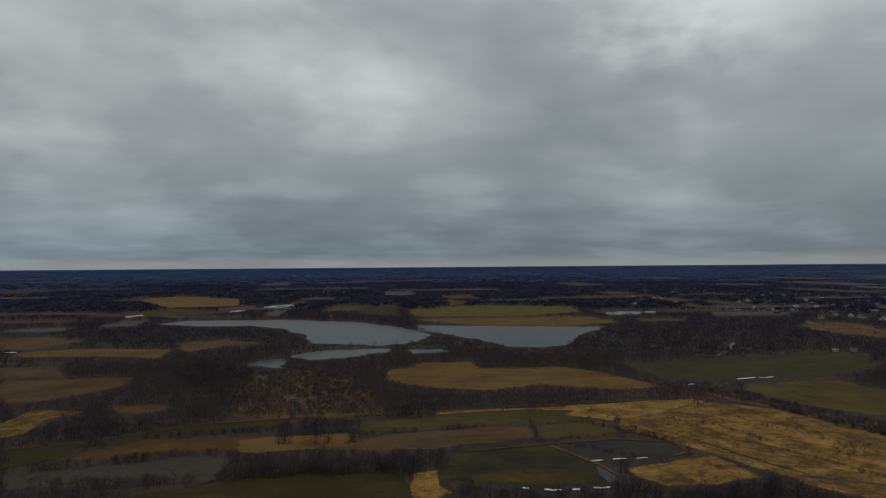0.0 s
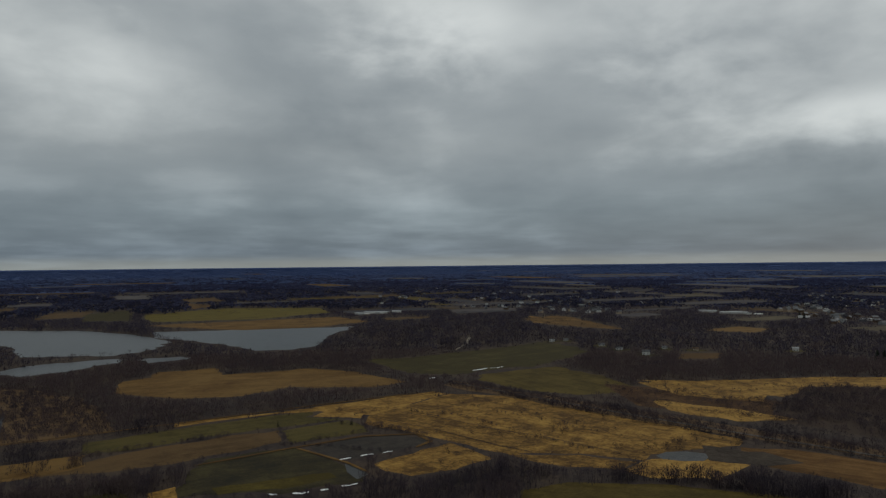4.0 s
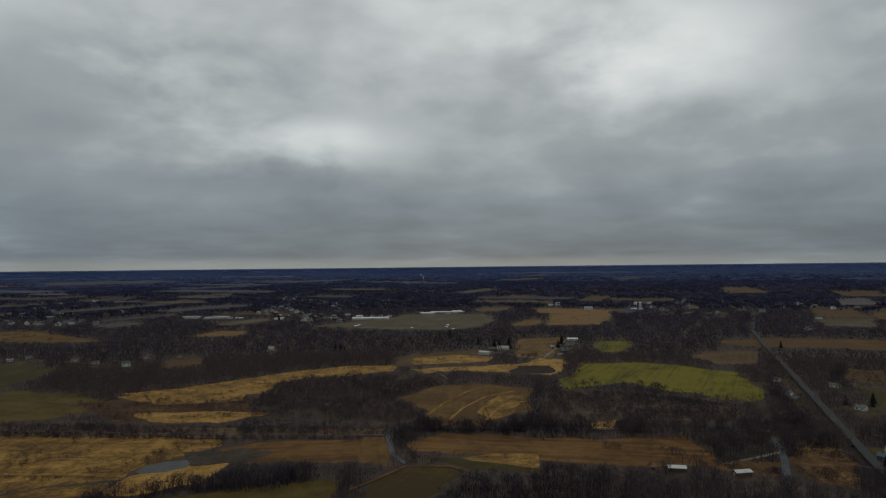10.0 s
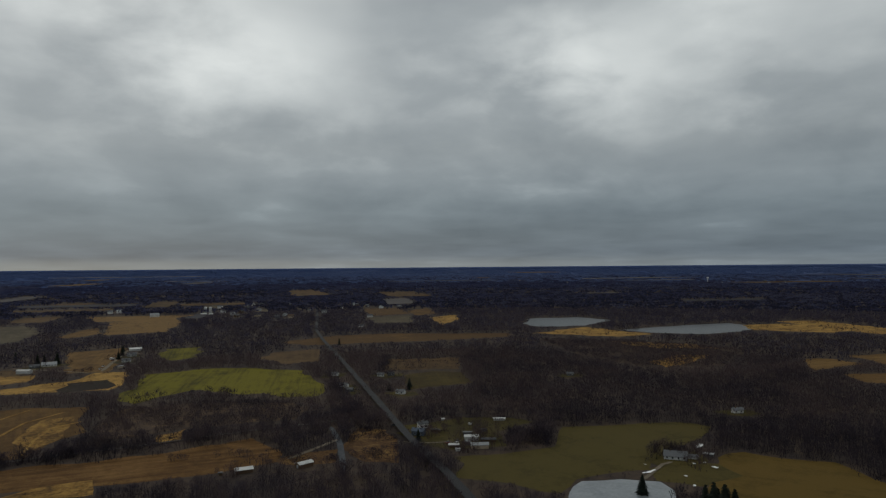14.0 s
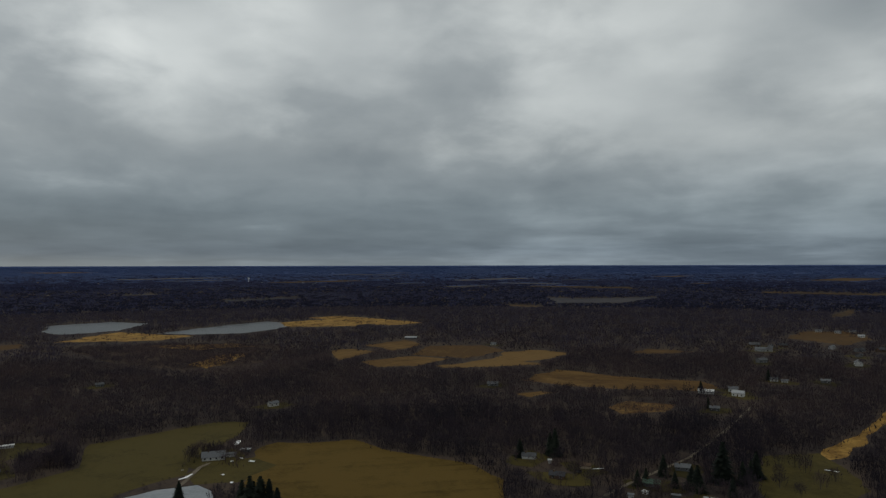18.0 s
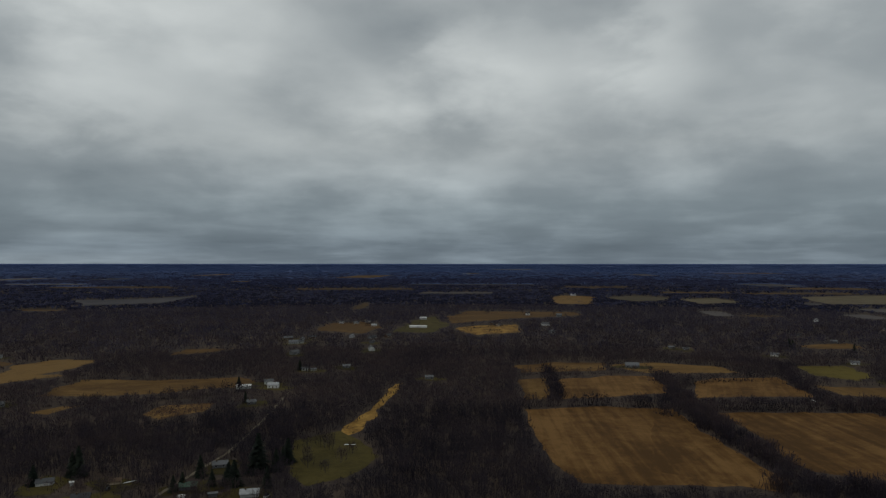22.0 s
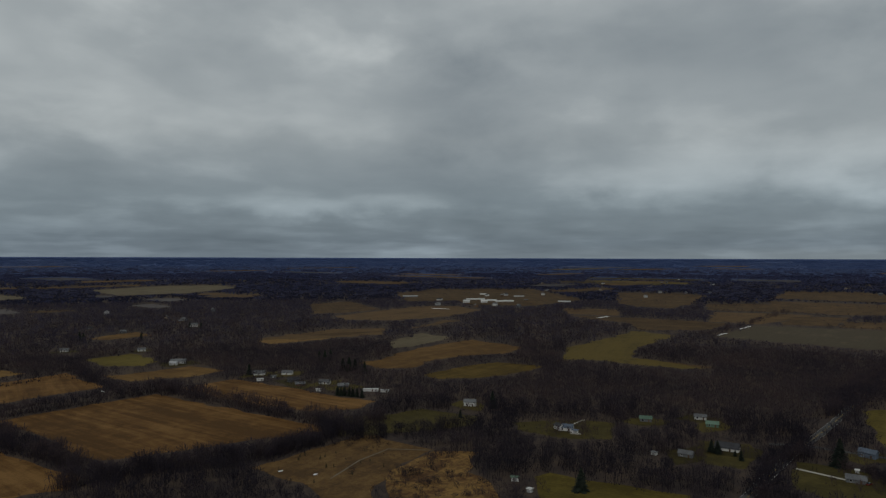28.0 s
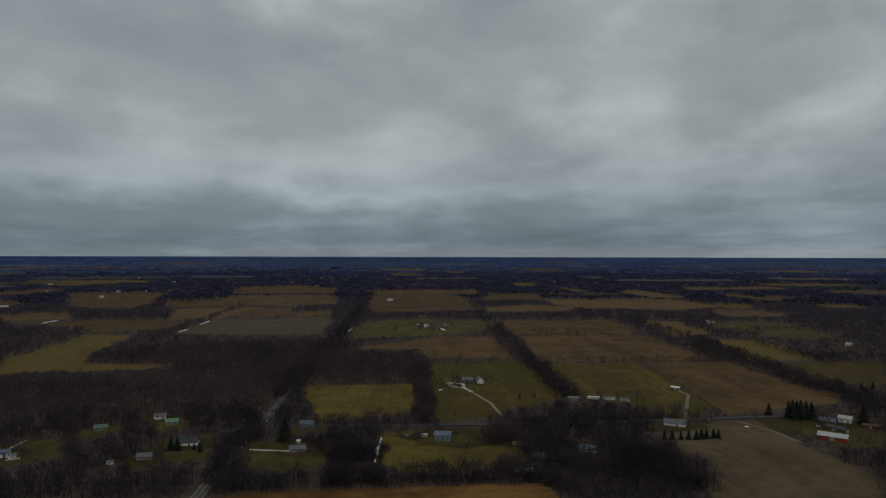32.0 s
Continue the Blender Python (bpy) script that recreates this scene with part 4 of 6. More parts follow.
strip('snow', 5.0, (-1289.9, -541.7), (-1318.9, -540.2), (-1349.2, -538.2))
strip('snow', 9.0, (-1302.8, -961.9), (-1306.5, -937.9), (-1310.0, -914.6))
strip('snow', 3.0, (-1115.8, -268.0), (-1140.4, -266.6), (-1158.8, -263.1))
strip('snow', 4.1, (-1238.6, -262.0), (-1271.2, -259.2), (-1307.4, -257.6))
strip('snow', 1.5, (-398.1, 14.3), (-425.0, 16.8), (-453.8, 20.7))
strip('snow', 2.5, (-606.1, 79.1), (-607.7, 80.3), (-609.4, 82.2))
strip('snow', 5.0, (-1083.7, -3.1), (-1119.7, -0.4), (-1158.2, 1.6))
strip('snow', 5.0, (-1310.8, 11.3), (-1356.7, 15.3), (-1405.9, 20.0))
strip('snow', 4.0, (-1189.1, 129.4), (-1194.3, 133.8), (-1199.6, 137.8))
strip('snow', 1.6, (68.3, -452.4), (64.7, -452.5), (60.7, -452.6))
strip('snow', 2.0, (-451.2, 277.8), (-449.5, 277.9), (-447.9, 277.9))
strip('conc', 2.5, (-435, -62), (-428, -34))
strip('conc', 3, (-639, 98), (-635, 105), (-613, 103), (-594, 107))
strip('conc', 2.5, (-625, 92), (-613, 103))
strip('conc', 4, (-431, -200), (-434, -193))
strip('conc', 2, (-447, -210), (-474, -208))
strip('lane', 2.5, (339, -205), (364, -235), (367, -244))
strip('lane', 2.5, (463, -93), (453, -114), (453, -130))
strip('conc', 2.5, (-430, 101), (-427, 113), (-434, 118))
strip('conc', 3, (-407, 133), (-398, 139))
strip('swath', 2.5, (517, 200), (562, 203), (623, 201), (662, 188))
strip('swath', 2.5, (498, 177), (550, 181), (605, 177), (642, 157))
strip('swath', 2.5, (498, 147), (536, 152), (579, 151), (599, 134))
strip('ditch', 0.9, (211, 506), (236, 445), (251, 381), (261, 357))
strip('ditch', 0.7, (267, 434), (291, 384), (309, 322))
strip('ditch', 0.7, (236, 520), (262, 459), (282, 398))
strip('dike', 2.5, (-230, 494), (-184, 504), (-154, 523), (-118, 549), (-56, 558), (16, 560), (79, 564), (187, 573), (294, 579))
strip('dike', 3, (67, 438), (130, 447), (183, 452), (218, 438), (218, 415), (202, 406))
strip('dike', 2.5, (133, 445), (141, 423), (150, 397), (154, 371))
strip('dike', 2, (-67, 416), (-71, 408), (-85, 394))
strip('dike', 2.5, (329, 174), (348, 169), (381, 162), (389, 136), (381, 120))
strip('snow', 2.0, (-1022.2, -15.8), (-1032.8, -13.7), (-1043.7, -11.3))
strip('snow', 3.0, (750.8, -130.9), (750.6, -132.1), (750.4, -133.3))
strip('snow', 1.5, (176.8, -372.1), (174.1, -374.6), (171.6, -377.1))
strip('snow', 4.0, (-1197.2, 113.9), (-1200.4, 118.1), (-1203.7, 121.6))
strip('snow', 5.0, (-1145.0, 146.7), (-1119.9, 149.6), (-1095.8, 152.9))
strip('snow', 1.5, (521.0, -123.3), (521.3, -124.4), (521.5, -126.1))
strip('snow', 1.6, (-257.9, -296.4), (-259.2, -295.8), (-260.4, -295.4))
strip('snow', 1.5, (-265.2, -275.9), (-266.5, -275.9), (-267.9, -275.9))
strip('snow', 1.5, (-319.4, -602.3), (-319.0, -598.8), (-319.0, -595.3))

# ---- buildings ----
def part(name, bm, material, parent, label="", at=None):
    """Links a bmesh (or a mesh) as one mesh object under a thing or a part."""
    if isinstance(bm, bmesh.types.BMesh):
        me = bpy.data.meshes.new(name)
        bm.to_mesh(me)
        bm.free()
        me.materials.append(material)
    else:
        me = bm
    ob = new(name, me)
    ob.parent = parent
    if at is not None:
        ob.matrix_basis = at
    return tagged(ob, label)


def box_bm(x0, x1, y0, y1, z0, z1, bevel=0.0):
    bm = bmesh.new()
    bmesh.ops.create_cube(bm, size=1.0, matrix=Matrix.Translation(((x0 + x1) / 2, (y0 + y1) / 2, (z0 + z1) / 2)) @ Matrix.Diagonal((x1 - x0, y1 - y0, z1 - z0, 1)))
    if bevel:
        bmesh.ops.bevel(bm, geom=bm.edges[:], offset=bevel, segments=1, affect="EDGES")
    return bm


def shared(name, bm, material):
    me = bpy.data.meshes.new(name)
    bm.to_mesh(me)
    bm.free()
    me.materials.append(material)
    return me


PANE = shared("window", box_bm(-0.5, 0.5, -0.04, 0.04, 0, 1.2, 0.02), MAT["glass"])
FRAME = shared("frame", box_bm(-0.6, 0.6, -0.02, 0.02, -0.1, 1.3, 0.015), MAT["wall_white"])
DOOR = shared("door", box_bm(-0.5, 0.5, -0.05, 0.05, 0, 2.05, 0.02), MAT["wall_brown"])
WIDE_DOOR = shared("wide_door", box_bm(-1.4, 1.4, -0.05, 0.05, 0, 2.5, 0.02), MAT["wall_pale"])
CHIMNEY = shared("chimney", box_bm(-0.35, 0.35, -0.35, 0.35, -1.4, 0.8, 0.03), MAT["wall_brown"])
KIND = {"trailer": "mobile home", "warehouse": "warehouse", "silo": "silo"}
YARDS = []


def stand(name, x, y, heading, label, category, group=""):
    """An Empty on the land that parents the parts of a thing."""
    r = max(math.hypot(x, y), 1.0)
    s = (LEVEL + 2350 * (1 - LEVEL / r)) / r if r > LEVEL else 1.0
    ob = new(name)
    ob.empty_display_size = 0.5
    ob.matrix_basis = Matrix.Translation(lift(x, y, 0)) @ Matrix.Rotation(radians(heading), 4, "Z") @ Matrix.Diagonal((s, s, s, 1))
    return tagged(ob, label, category, group)


def building(kind, wall, roof, x, y, heading, length, width, tall):
    """A gabled building: walls with gable ends, two roof slopes with eaves, windows, doors and a chimney."""
    r = math.hypot(x, y)
    if r < 1600 or kind in ("warehouse", "barn") and r < 2700:
        YARDS.append(np.array([(x + (length * 0.55 + 5) * math.cos(k), y + (length * 0.55 + 5) * math.sin(k)) for k in np.arange(0, 6.2, 0.7)]))
    elif kind == "house" and r < 6000:
        YARDS.append(np.array([(x * (1 - 8 / r) + 17 * math.cos(k), y * (1 - 8 / r) + 17 * math.sin(k)) for k in np.arange(0, 6.2, 1.0)]))
    if kind == "house" and r < 1100:
        q, k = length * 0.7 + 9, x * 0.7 + y * 0.3
        field("lawn", *[(round(x + q * (1.1 + 0.4 * math.sin(k + 2.3 * i)) * math.cos(i * 1.047)), round(y + q * (1 + 0.35 * math.cos(k + 1.7 * i)) * math.sin(i * 1.047))) for i in range(6)])
    if kind == "warehouse":
        tall *= 0.55
    if r < 1500 and kind != "silo":
        width, tall = min(width, max(2.4, length * 0.55)), tall * 0.68
    if kind == "house":
        roof = {"pale": "grey", "white": "pale"}.get(roof, roof)
    a, b = length / 2, width / 2
    rise = b * (0.7 if kind == "house" else 0.35 if kind in ("barn", "garage") else 0.16)
    where = "among bare trees" if kind in ("house", "garage", "trailer") else "in a farmyard" if r < 1500 else "near a town"
    top = stand({"trailer": "mobile_home", "garage": "garage"}.get(kind, kind), x, y, heading, f"{WORD[wall]} {KIND.get(kind, kind)} with a {WORD[roof]} roof {where}", KIND.get(kind, kind), "buildings")
    if kind == "silo":
        bm = bmesh.new()
        bmesh.ops.create_cone(bm, cap_ends=True, segments=16, radius1=a, radius2=a, depth=tall, matrix=Matrix.Translation((0, 0, tall / 2)))
        part("wall", bm, MAT["wall_" + wall], top)
        bm = bmesh.new()
        bmesh.ops.create_uvsphere(bm, u_segments=16, v_segments=8, radius=a * 1.03, matrix=Matrix.Translation((0, 0, tall)) @ Matrix.Diagonal((1, 1, 0.5, 1)))
        part("roof", bm, MAT["roof_" + roof], top)
        return top
    bm = bmesh.new()
    low = [bm.verts.new(p) for p in ((-a, -b, -0.3), (a, -b, -0.3), (a, b, -0.3), (-a, b, -0.3))]
    high = [bm.verts.new(p) for p in ((-a, -b, tall), (a, -b, tall), (a, b, tall), (-a, b, tall))]
    e0, e1 = bm.verts.new((-a, 0, tall + rise)), bm.verts.new((a, 0, tall + rise))
    for f in ((low[0], low[1], high[1], high[0]), (low[2], low[3], high[3], high[2]), (low[1], low[2], high[2], e1, high[1]), (low[3], low[0], high[0], e0, high[3]),
              (high[0], high[1], e1, e0), (high[2], high[3], e0, e1)):
        bm.faces.new(f)
    part("wall", bm, MAT["wall_" + wall], top)
    over, thick = (0.45, 0.18) if kind != "warehouse" else (0.2, 0.3)
    slope = rise / b
    for sign in (-1, 1):
        bm = bmesh.new()
        ring = []
        for dz in (0.03, 0.03 + thick):
            ring.append([bm.verts.new(p) for p in ((-a - over, 0, tall + rise + dz), (a + over, 0, tall + rise + dz), (a + over, sign * (b + over), tall - slope * over + dz), (-a - over, sign * (b + over), tall - slope * over + dz))])
        lo, hi = ring
        bm.faces.new(lo), bm.faces.new(hi)
        for i in range(4):
            bm.faces.new((lo[i], lo[(i + 1) % 4], hi[(i + 1) % 4], hi[i]))
        bmesh.ops.recalc_face_normals(bm, faces=bm.faces[:])
        part("roof_slope", bm, MAT["roof_" + roof], top)
    if r > 1500:
        return top
    rows = [0.9] if tall < 4.6 else [0.9, 3.4]
    if kind in ("house", "trailer"):
        n = max(2, int(length / 3.2))
        for sign in (-1, 1):
            for i in range(n):
                u = -a + (i + 0.5) * length / n
                if i == n // 2 and sign == -1:
                    part("door", DOOR, None, top, "", Matrix.Translation((u, sign * (b + 0.03), 0.1)))
                    continue
                for z in rows:
                    if z + 1.3 < tall:
                        w = part("window", FRAME, None, top, "", Matrix.Translation((u, sign * (b + 0.02), z)))
                        part("pane", PANE, None, w)
        if kind == "house":
            part("chimney", CHIMNEY, None, top, "brick chimney", Matrix.Translation((a * 0.45, 0.3, tall + rise)))
    elif kind in ("barn", "garage", "shed"):
        s = min(1.0, (tall - 0.3) / 2.6, length / 4)
        part("door", WIDE_DOOR, None, top, "", Matrix.Translation((0, -b - 0.03, 0)) @ Matrix.Diagonal((s, 1, s, 1)))
        if length > 6:
            part("door", WIDE_DOOR, None, top, "", Matrix.Translation((a + 0.03, 0, 0)) @ Matrix.Rotation(radians(90), 4, "Z") @ Matrix.Diagonal((s * 0.8, 1, s, 1)))
    return top


dice = random.Random(11)


def hamlet(count, turn0, turn1, near, far_end):
    """Small far houses scattered over a stretch of country."""
    for _ in range(count):
        q = radians(dice.uniform(turn0, turn1))
        r = 1 / dice.uniform(1 / far_end, 1 / near)
        building("house", dice.choice(("white", "pale", "tan", "grey", "brown")), dice.choice(("grey", "pale", "dark", "grey")), round(r * math.sin(q)), round(r * math.cos(q)),
                 dice.randrange(180), dice.uniform(9, 15), dice.uniform(7, 9), dice.uniform(3.5, 6))


def car_parts():
    bm = bmesh.new()
    for x0, x1, z0, z1, y in ((-2.2, 2.2, 0.35, 0.95, 0.88),):
        bmesh.ops.create_cube(bm, size=1, matrix=Matrix.Translation(((x0 + x1) / 2, 0, (z0 + z1) / 2)) @ Matrix.Diagonal((x1 - x0, 2 * y, z1 - z0, 1)))
    bmesh.ops.bevel(bm, geom=bm.edges[:], offset=0.14, segments=2, affect="EDGES")
    cab = bmesh.new()
    v = bmesh.ops.create_cube(cab, size=1, matrix=Matrix.Translation((-0.25, 0, 1.18)) @ Matrix.Diagonal((2.5, 1.6, 0.55, 1)))["verts"]
    for k in v:
        if k.co.z > 1.2:
            k.co.x, k.co.y = -0.25 + (k.co.x + 0.25) * 0.7, k.co.y * 0.86
    wheel = bmesh.new()
    bmesh.ops.create_cone(wheel, cap_ends=True, segments=14, radius1=0.33, radius2=0.33, depth=0.22, matrix=Matrix.Rotation(radians(90), 4, "X"))
    return bm, cab, wheel


_b, _c, _w = car_parts()
CAB, WHEEL = shared("cabin", _c, MAT["glass"]), shared("wheel", _w, MAT["rubber"])
BODY = []
for key in ("wall_white", "wall_red", "wall_dark"):
    BODY.append(shared("body", _b.copy(), MAT[key]))


def car(x, y, heading, colour):
    top = stand("car", x, y, heading, f"parked {('white', 'dull red', 'dark')[colour]} car on a driveway", "car", "cars")
    part("body", BODY[colour], None, top)
    part("cabin", CAB, None, top, "dark glazed cabin")
    for sx in (-1.35, 1.35):
        for sy in (-0.8, 0.8):
            part("wheel", WHEEL, None, top, "", Matrix.Translation((sx, sy, 0.33)))


def water_tower(x, y, tall):
    """A single-pedestal tower with a flattened round tank."""
    top = stand("water_tower", x, y, 0, "white water tower on a slim pedestal over woods", "water tower", "water towers")
    bm = bmesh.new()
    bmesh.ops.create_cone(bm, cap_ends=True, segments=16, radius1=4.0, radius2=2.2, depth=tall * 0.4, matrix=Matrix.Translation((0, 0, tall * 0.2)))
    bmesh.ops.create_cone(bm, cap_ends=False, segments=16, radius1=2.2, radius2=3.4, depth=tall * 0.4, matrix=Matrix.Translation((0, 0, tall * 0.58)))
    part("pedestal", bm, MAT["wall_white"], top)
    bm = bmesh.new()
    bmesh.ops.create_uvsphere(bm, u_segments=20, v_segments=12, radius=1, matrix=Matrix.Translation((0, 0, tall * 0.9)) @ Matrix.Diagonal((7.5, 7.5, 5.5, 1)))
    part("tank", bm, MAT["wall_white"], top)


building('trailer', 'white', 'white', 505, -182, 70, 8.9, 3.5, 2.6)
building('barn', 'white', 'white', 454, -143, 73, 9.5, 8, 4)
building('shed', 'grey', 'grey', 442, -137, 63, 3.8, 5, 3.5)
building('barn', 'tan', 'pale', 433, -142, 77, 11.4, 8, 3.6)
building('shed', 'brown', 'dark', 447, -153, 71, 9.8, 5, 2.6)
building('barn', 'brown', 'white', 439, -126, 74, 6.3, 6, 3)
building('shed', 'white', 'white', 430, -126, 74, 2.6, 2.5, 2)
building('shed', 'grey', 'grey', 470, -145, 73, 6.1, 4, 2.6)
building('shed', 'grey', 'dark', 475, -159, 71, 4.2, 3.5, 2.4)
building('house', 'bluegrey', 'bluegrey', 478, -111, 57, 9.0, 8, 5)
building('house', 'white', 'grey', 499, -119, 97, 7.4, 7, 5)
building('shed', 'brown', 'dark', 483, -125, 60, 5.8, 6, 3)
building('shed', 'white', 'white', 519, -140, 75, 2.7, 2, 1.8)
building('shed', 'white', 'white', 498, -156, 73, 2.2, 2, 1.6)
building('house', 'white', 'grey', 373, -250, 56, 13.4, 9, 3.4)
building('garage', 'white', 'grey', 370, -260, 55, 6.8, 6, 2.8)
building('shed', 'grey', 'pale', 372, -273, 46, 5.7, 5, 2.4)
building('barn', 'brown', 'white', 422, 8, 99, 9.8, 6, 3)
building('barn', 'brown', 'white', 423, -27, 121, 9.5, 9, 3.6)
building('shed', 'brown', 'dark', 420, 21, 93, 2.1, 2.5, 2.2)
building('barn', 'white', 'white', 896, 262, 76, 14.7, 14, 5)
building('house', 'grey', 'grey', 941, 264, 106, 11.4, 8, 4)
building('house', 'white', 'white', 956, 252, 105, 16.4, 8, 3.5)
building('barn', 'white', 'white', 1099, 175, 99, 16.6, 9, 4)
building('house', 'white', 'pale', 1026, 168, 99, 12.1, 8, 4.5)
building('house', 'white', 'grey', 967, 165, 90, 9.8, 8, 4)
building('shed', 'tan', 'pale', 913, 162, 100, 7.7, 6, 3)
building('shed', 'white', 'white', 1000, 188, 51, 5.9, 5, 3)
building('house', 'white', 'grey', 667, 659, 135, 9.5, 9, 7)
building('house', 'white', 'pale', 685, 764, 138, 8.5, 8, 4)
building('house', 'white', 'grey', 675, 717, 117, 8.4, 8, 4)
building('house', 'white', 'white', 660, 849, 142, 7.4, 7, 4)
building('house', 'white', 'grey', 686, 847, 141, 7.4, 7, 4)
building('house', 'white', 'white', 859, 577, 124, 7.4, 7, 6)
building('house', 'white', 'grey', 735, 691, 133, 7.4, 7, 4)
building('house', 'tan', 'brown', 756, 655, 131, 7.4, 7, 4)
building('warehouse', 'white', 'pale', 1372, 1166, 130, 19.1, 15, 6.0)
building('warehouse', 'white', 'grey', 1370, 1137, 40, 12.6, 10, 4.2)
building('warehouse', 'white', 'pale', 1372, 1105, 128, 16.8, 13, 3.4)
building('warehouse', 'white', 'grey', 1413, 1101, 128, 26.1, 20, 3.8)
building('warehouse', 'white', 'grey', 1389, 1049, 37, 18.1, 14, 4.3)
building('warehouse', 'white', 'white', 1392, 1025, 127, 19.0, 15, 3.0)
building('warehouse', 'pale', 'grey', 1646, 647, 111, 16.6, 13, 4.1)
building('warehouse', 'white', 'grey', 1642, 623, 111, 14.7, 11, 4.1)
building('warehouse', 'pale', 'white', 1661, 608, 20, 20.9, 16, 5.0)
building('warehouse', 'white', 'grey', 1649, 578, 20, 16.2, 12, 4.4)
building('warehouse', 'tan', 'grey', 1656, 563, 108, 11.2, 8, 4.5)
building('warehouse', 'pale', 'white', 1693, 556, 108, 15.1, 12, 4.6)
building('warehouse', 'white', 'white', 1541, 811, 112, 16.4, 13, 5.0)
building('warehouse', 'white', 'white', 1504, 759, 112, 20.0, 16, 3.4)
building('warehouse', 'white', 'pale', 1511, 727, 17, 11.8, 9, 3.4)
building('warehouse', 'pale', 'pale', 1530, 713, 17, 13.6, 10, 3.3)
building('warehouse', 'white', 'grey', 1524, 687, 107, 15.6, 12, 3.8)
building('warehouse', 'white', 'white', 1614, 1965, 140, 21.5, 17, 4.4)
building('warehouse', 'white', 'grey', 1633, 1950, 140, 13.4, 10, 5.8)
building('warehouse', 'white', 'grey', 2222, 1032, 25, 18.8, 15, 3.3)
building('warehouse', 'tan', 'white', 2249, 1018, 25, 14.8, 11, 4.8)
building('warehouse', 'white', 'pale', -241, 2132, 6, 17.4, 13, 3.1)
building('warehouse', 'white', 'white', -223, 2160, 6, 17.4, 13, 3.0)
building('warehouse', 'white', 'grey', -200, 2142, 6, 19.3, 15, 4.6)
building('warehouse', 'pale', 'grey', 691, 1602, 156, 12.0, 9, 3.0)
building('warehouse', 'white', 'white', 704, 1598, 66, 9.5, 7, 3.5)
building('warehouse', 'pale', 'pale', 729, 1625, 136, 11.5, 9, 3.1)
building('warehouse', 'pale', 'pale', 743, 1617, 46, 10.1, 8, 2.1)
building('warehouse', 'pale', 'grey', 638, 1584, 68, 13.5, 10, 3.1)
building('warehouse', 'tan', 'white', 658, 1588, 158, 12.1, 9, 2.7)
building('warehouse', 'pale', 'white', 1917, 138, 94, 16.4, 13, 2.5)
building('warehouse', 'white', 'white', 1908, 119, 4, 16.0, 12, 2.1)
building('silo', 'white', 'white', 1978, 138, 94, 8.2, 12, 14)
building('silo', 'white', 'white', 1975, 125, 94, 8.2, 12, 14)
building('warehouse', 'white', 'grey', 2412, 17, 0, 16.9, 13, 4.3)
building('warehouse', 'pale', 'grey', 2390, -7, 90, 21.3, 17, 2.8)
building('house', 'white', 'white', 1862, 252, 98, 21.8, 12, 5)
building('house', 'white', 'grey', 2045, 390, 101, 13.8, 10, 5)
building('house', 'white', 'white', 2067, 371, 100, 13.9, 10, 5)
building('house', 'grey', 'grey', 1683, -45, 88, 11.2, 10, 5)
building('house', 'tan', 'brown', 1695, -77, 87, 14.1, 10, 5)
building('house', 'white', 'pale', 1847, -172, 85, 15.4, 10, 5)
building('house', 'white', 'grey', 1384, -204, 82, 11.6, 9, 4)
building('house', 'white', 'grey', 767, -83, 64, 7.4, 7, 4)
building('house', 'white', 'pale', 692, -84, 53, 8.4, 8, 4)
building('house', 'grey', 'grey', 666, -86, 53, 7.4, 7, 3.4)
building('house', 'white', 'grey', 747, -131, 80, 7.4, 7, 4)
building('house', 'grey', 'dark', 749, -143, 79, 7.4, 7, 4)
building('house', 'white', 'grey', 638, -131, 48, 8.4, 8, 4)
building('house', 'white', 'pale', 1649, -264, 81, 13.9, 9, 4)
building('house', 'white', 'grey', 473, -375, 82, 8.4, 8, 4)
building('house', 'grey', 'pale', 686, -330, 64, 7.4, 7, 4)
building('warehouse', 'pale', 'white', 2927, -2622, 48, 13.1, 10, 5.5)
building('warehouse', 'tan', 'white', 2910, -2635, 48, 13.1, 10, 4.3)
building('warehouse', 'tan', 'white', 2880, -2635, 48, 19.9, 15, 4.0)
building('warehouse', 'pale', 'grey', 2071, -424, 78, 18.3, 14, 3.9)
building('warehouse', 'pale', 'pale', 2082, -448, 168, 16.0, 12, 2.1)
building('warehouse', 'white', 'white', 1014, -4960, 11, 16.9, 13, 7.4)
building('warehouse', 'white', 'grey', 1003, -5012, 101, 14.1, 11, 6.6)
building('warehouse', 'tan', 'white', 961, -4908, 101, 19.7, 15, 7.3)
building('warehouse', 'white', 'white', 951, -4965, 101, 16.5, 13, 4.8)
building('house', 'grey', 'pale', 377, -570, 23, 10.2, 7, 3.5)
building('barn', 'white', 'white', 196, -657, 12, 13.7, 8, 3.5)
building('house', 'white', 'pale', 568, -860, 33, 8.6, 8, 4)
building('barn', 'grey', 'pale', 725, -854, 35, 18.6, 8, 3.5)
building('house', 'white', 'grey', 218, -370, 22, 8.4, 8, 3)
building('shed', 'white', 'white', 203, -369, 29, 1.7, 3, 3)
building('house', 'brown', 'dark', 185, -345, 18, 8.4, 8, 3.5)
building('garage', 'white', 'grey', 140, -340, 22, 2.7, 5, 2.5)
building('house', 'grey', 'green', 138, -364, 16, 8.4, 8, 3.2)
building('house', 'grey', 'grey', 134, -403, 18, 8.5, 8, 3.4)
building('house', 'white', 'white', 102, -353, 11, 9.1, 8, 3.2)
building('shed', 'grey', 'grey', 121, -353, 19, 4.3, 4, 2.5)
building('shed', 'grey', 'grey', 111, -409, 15, 4.9, 6, 3)
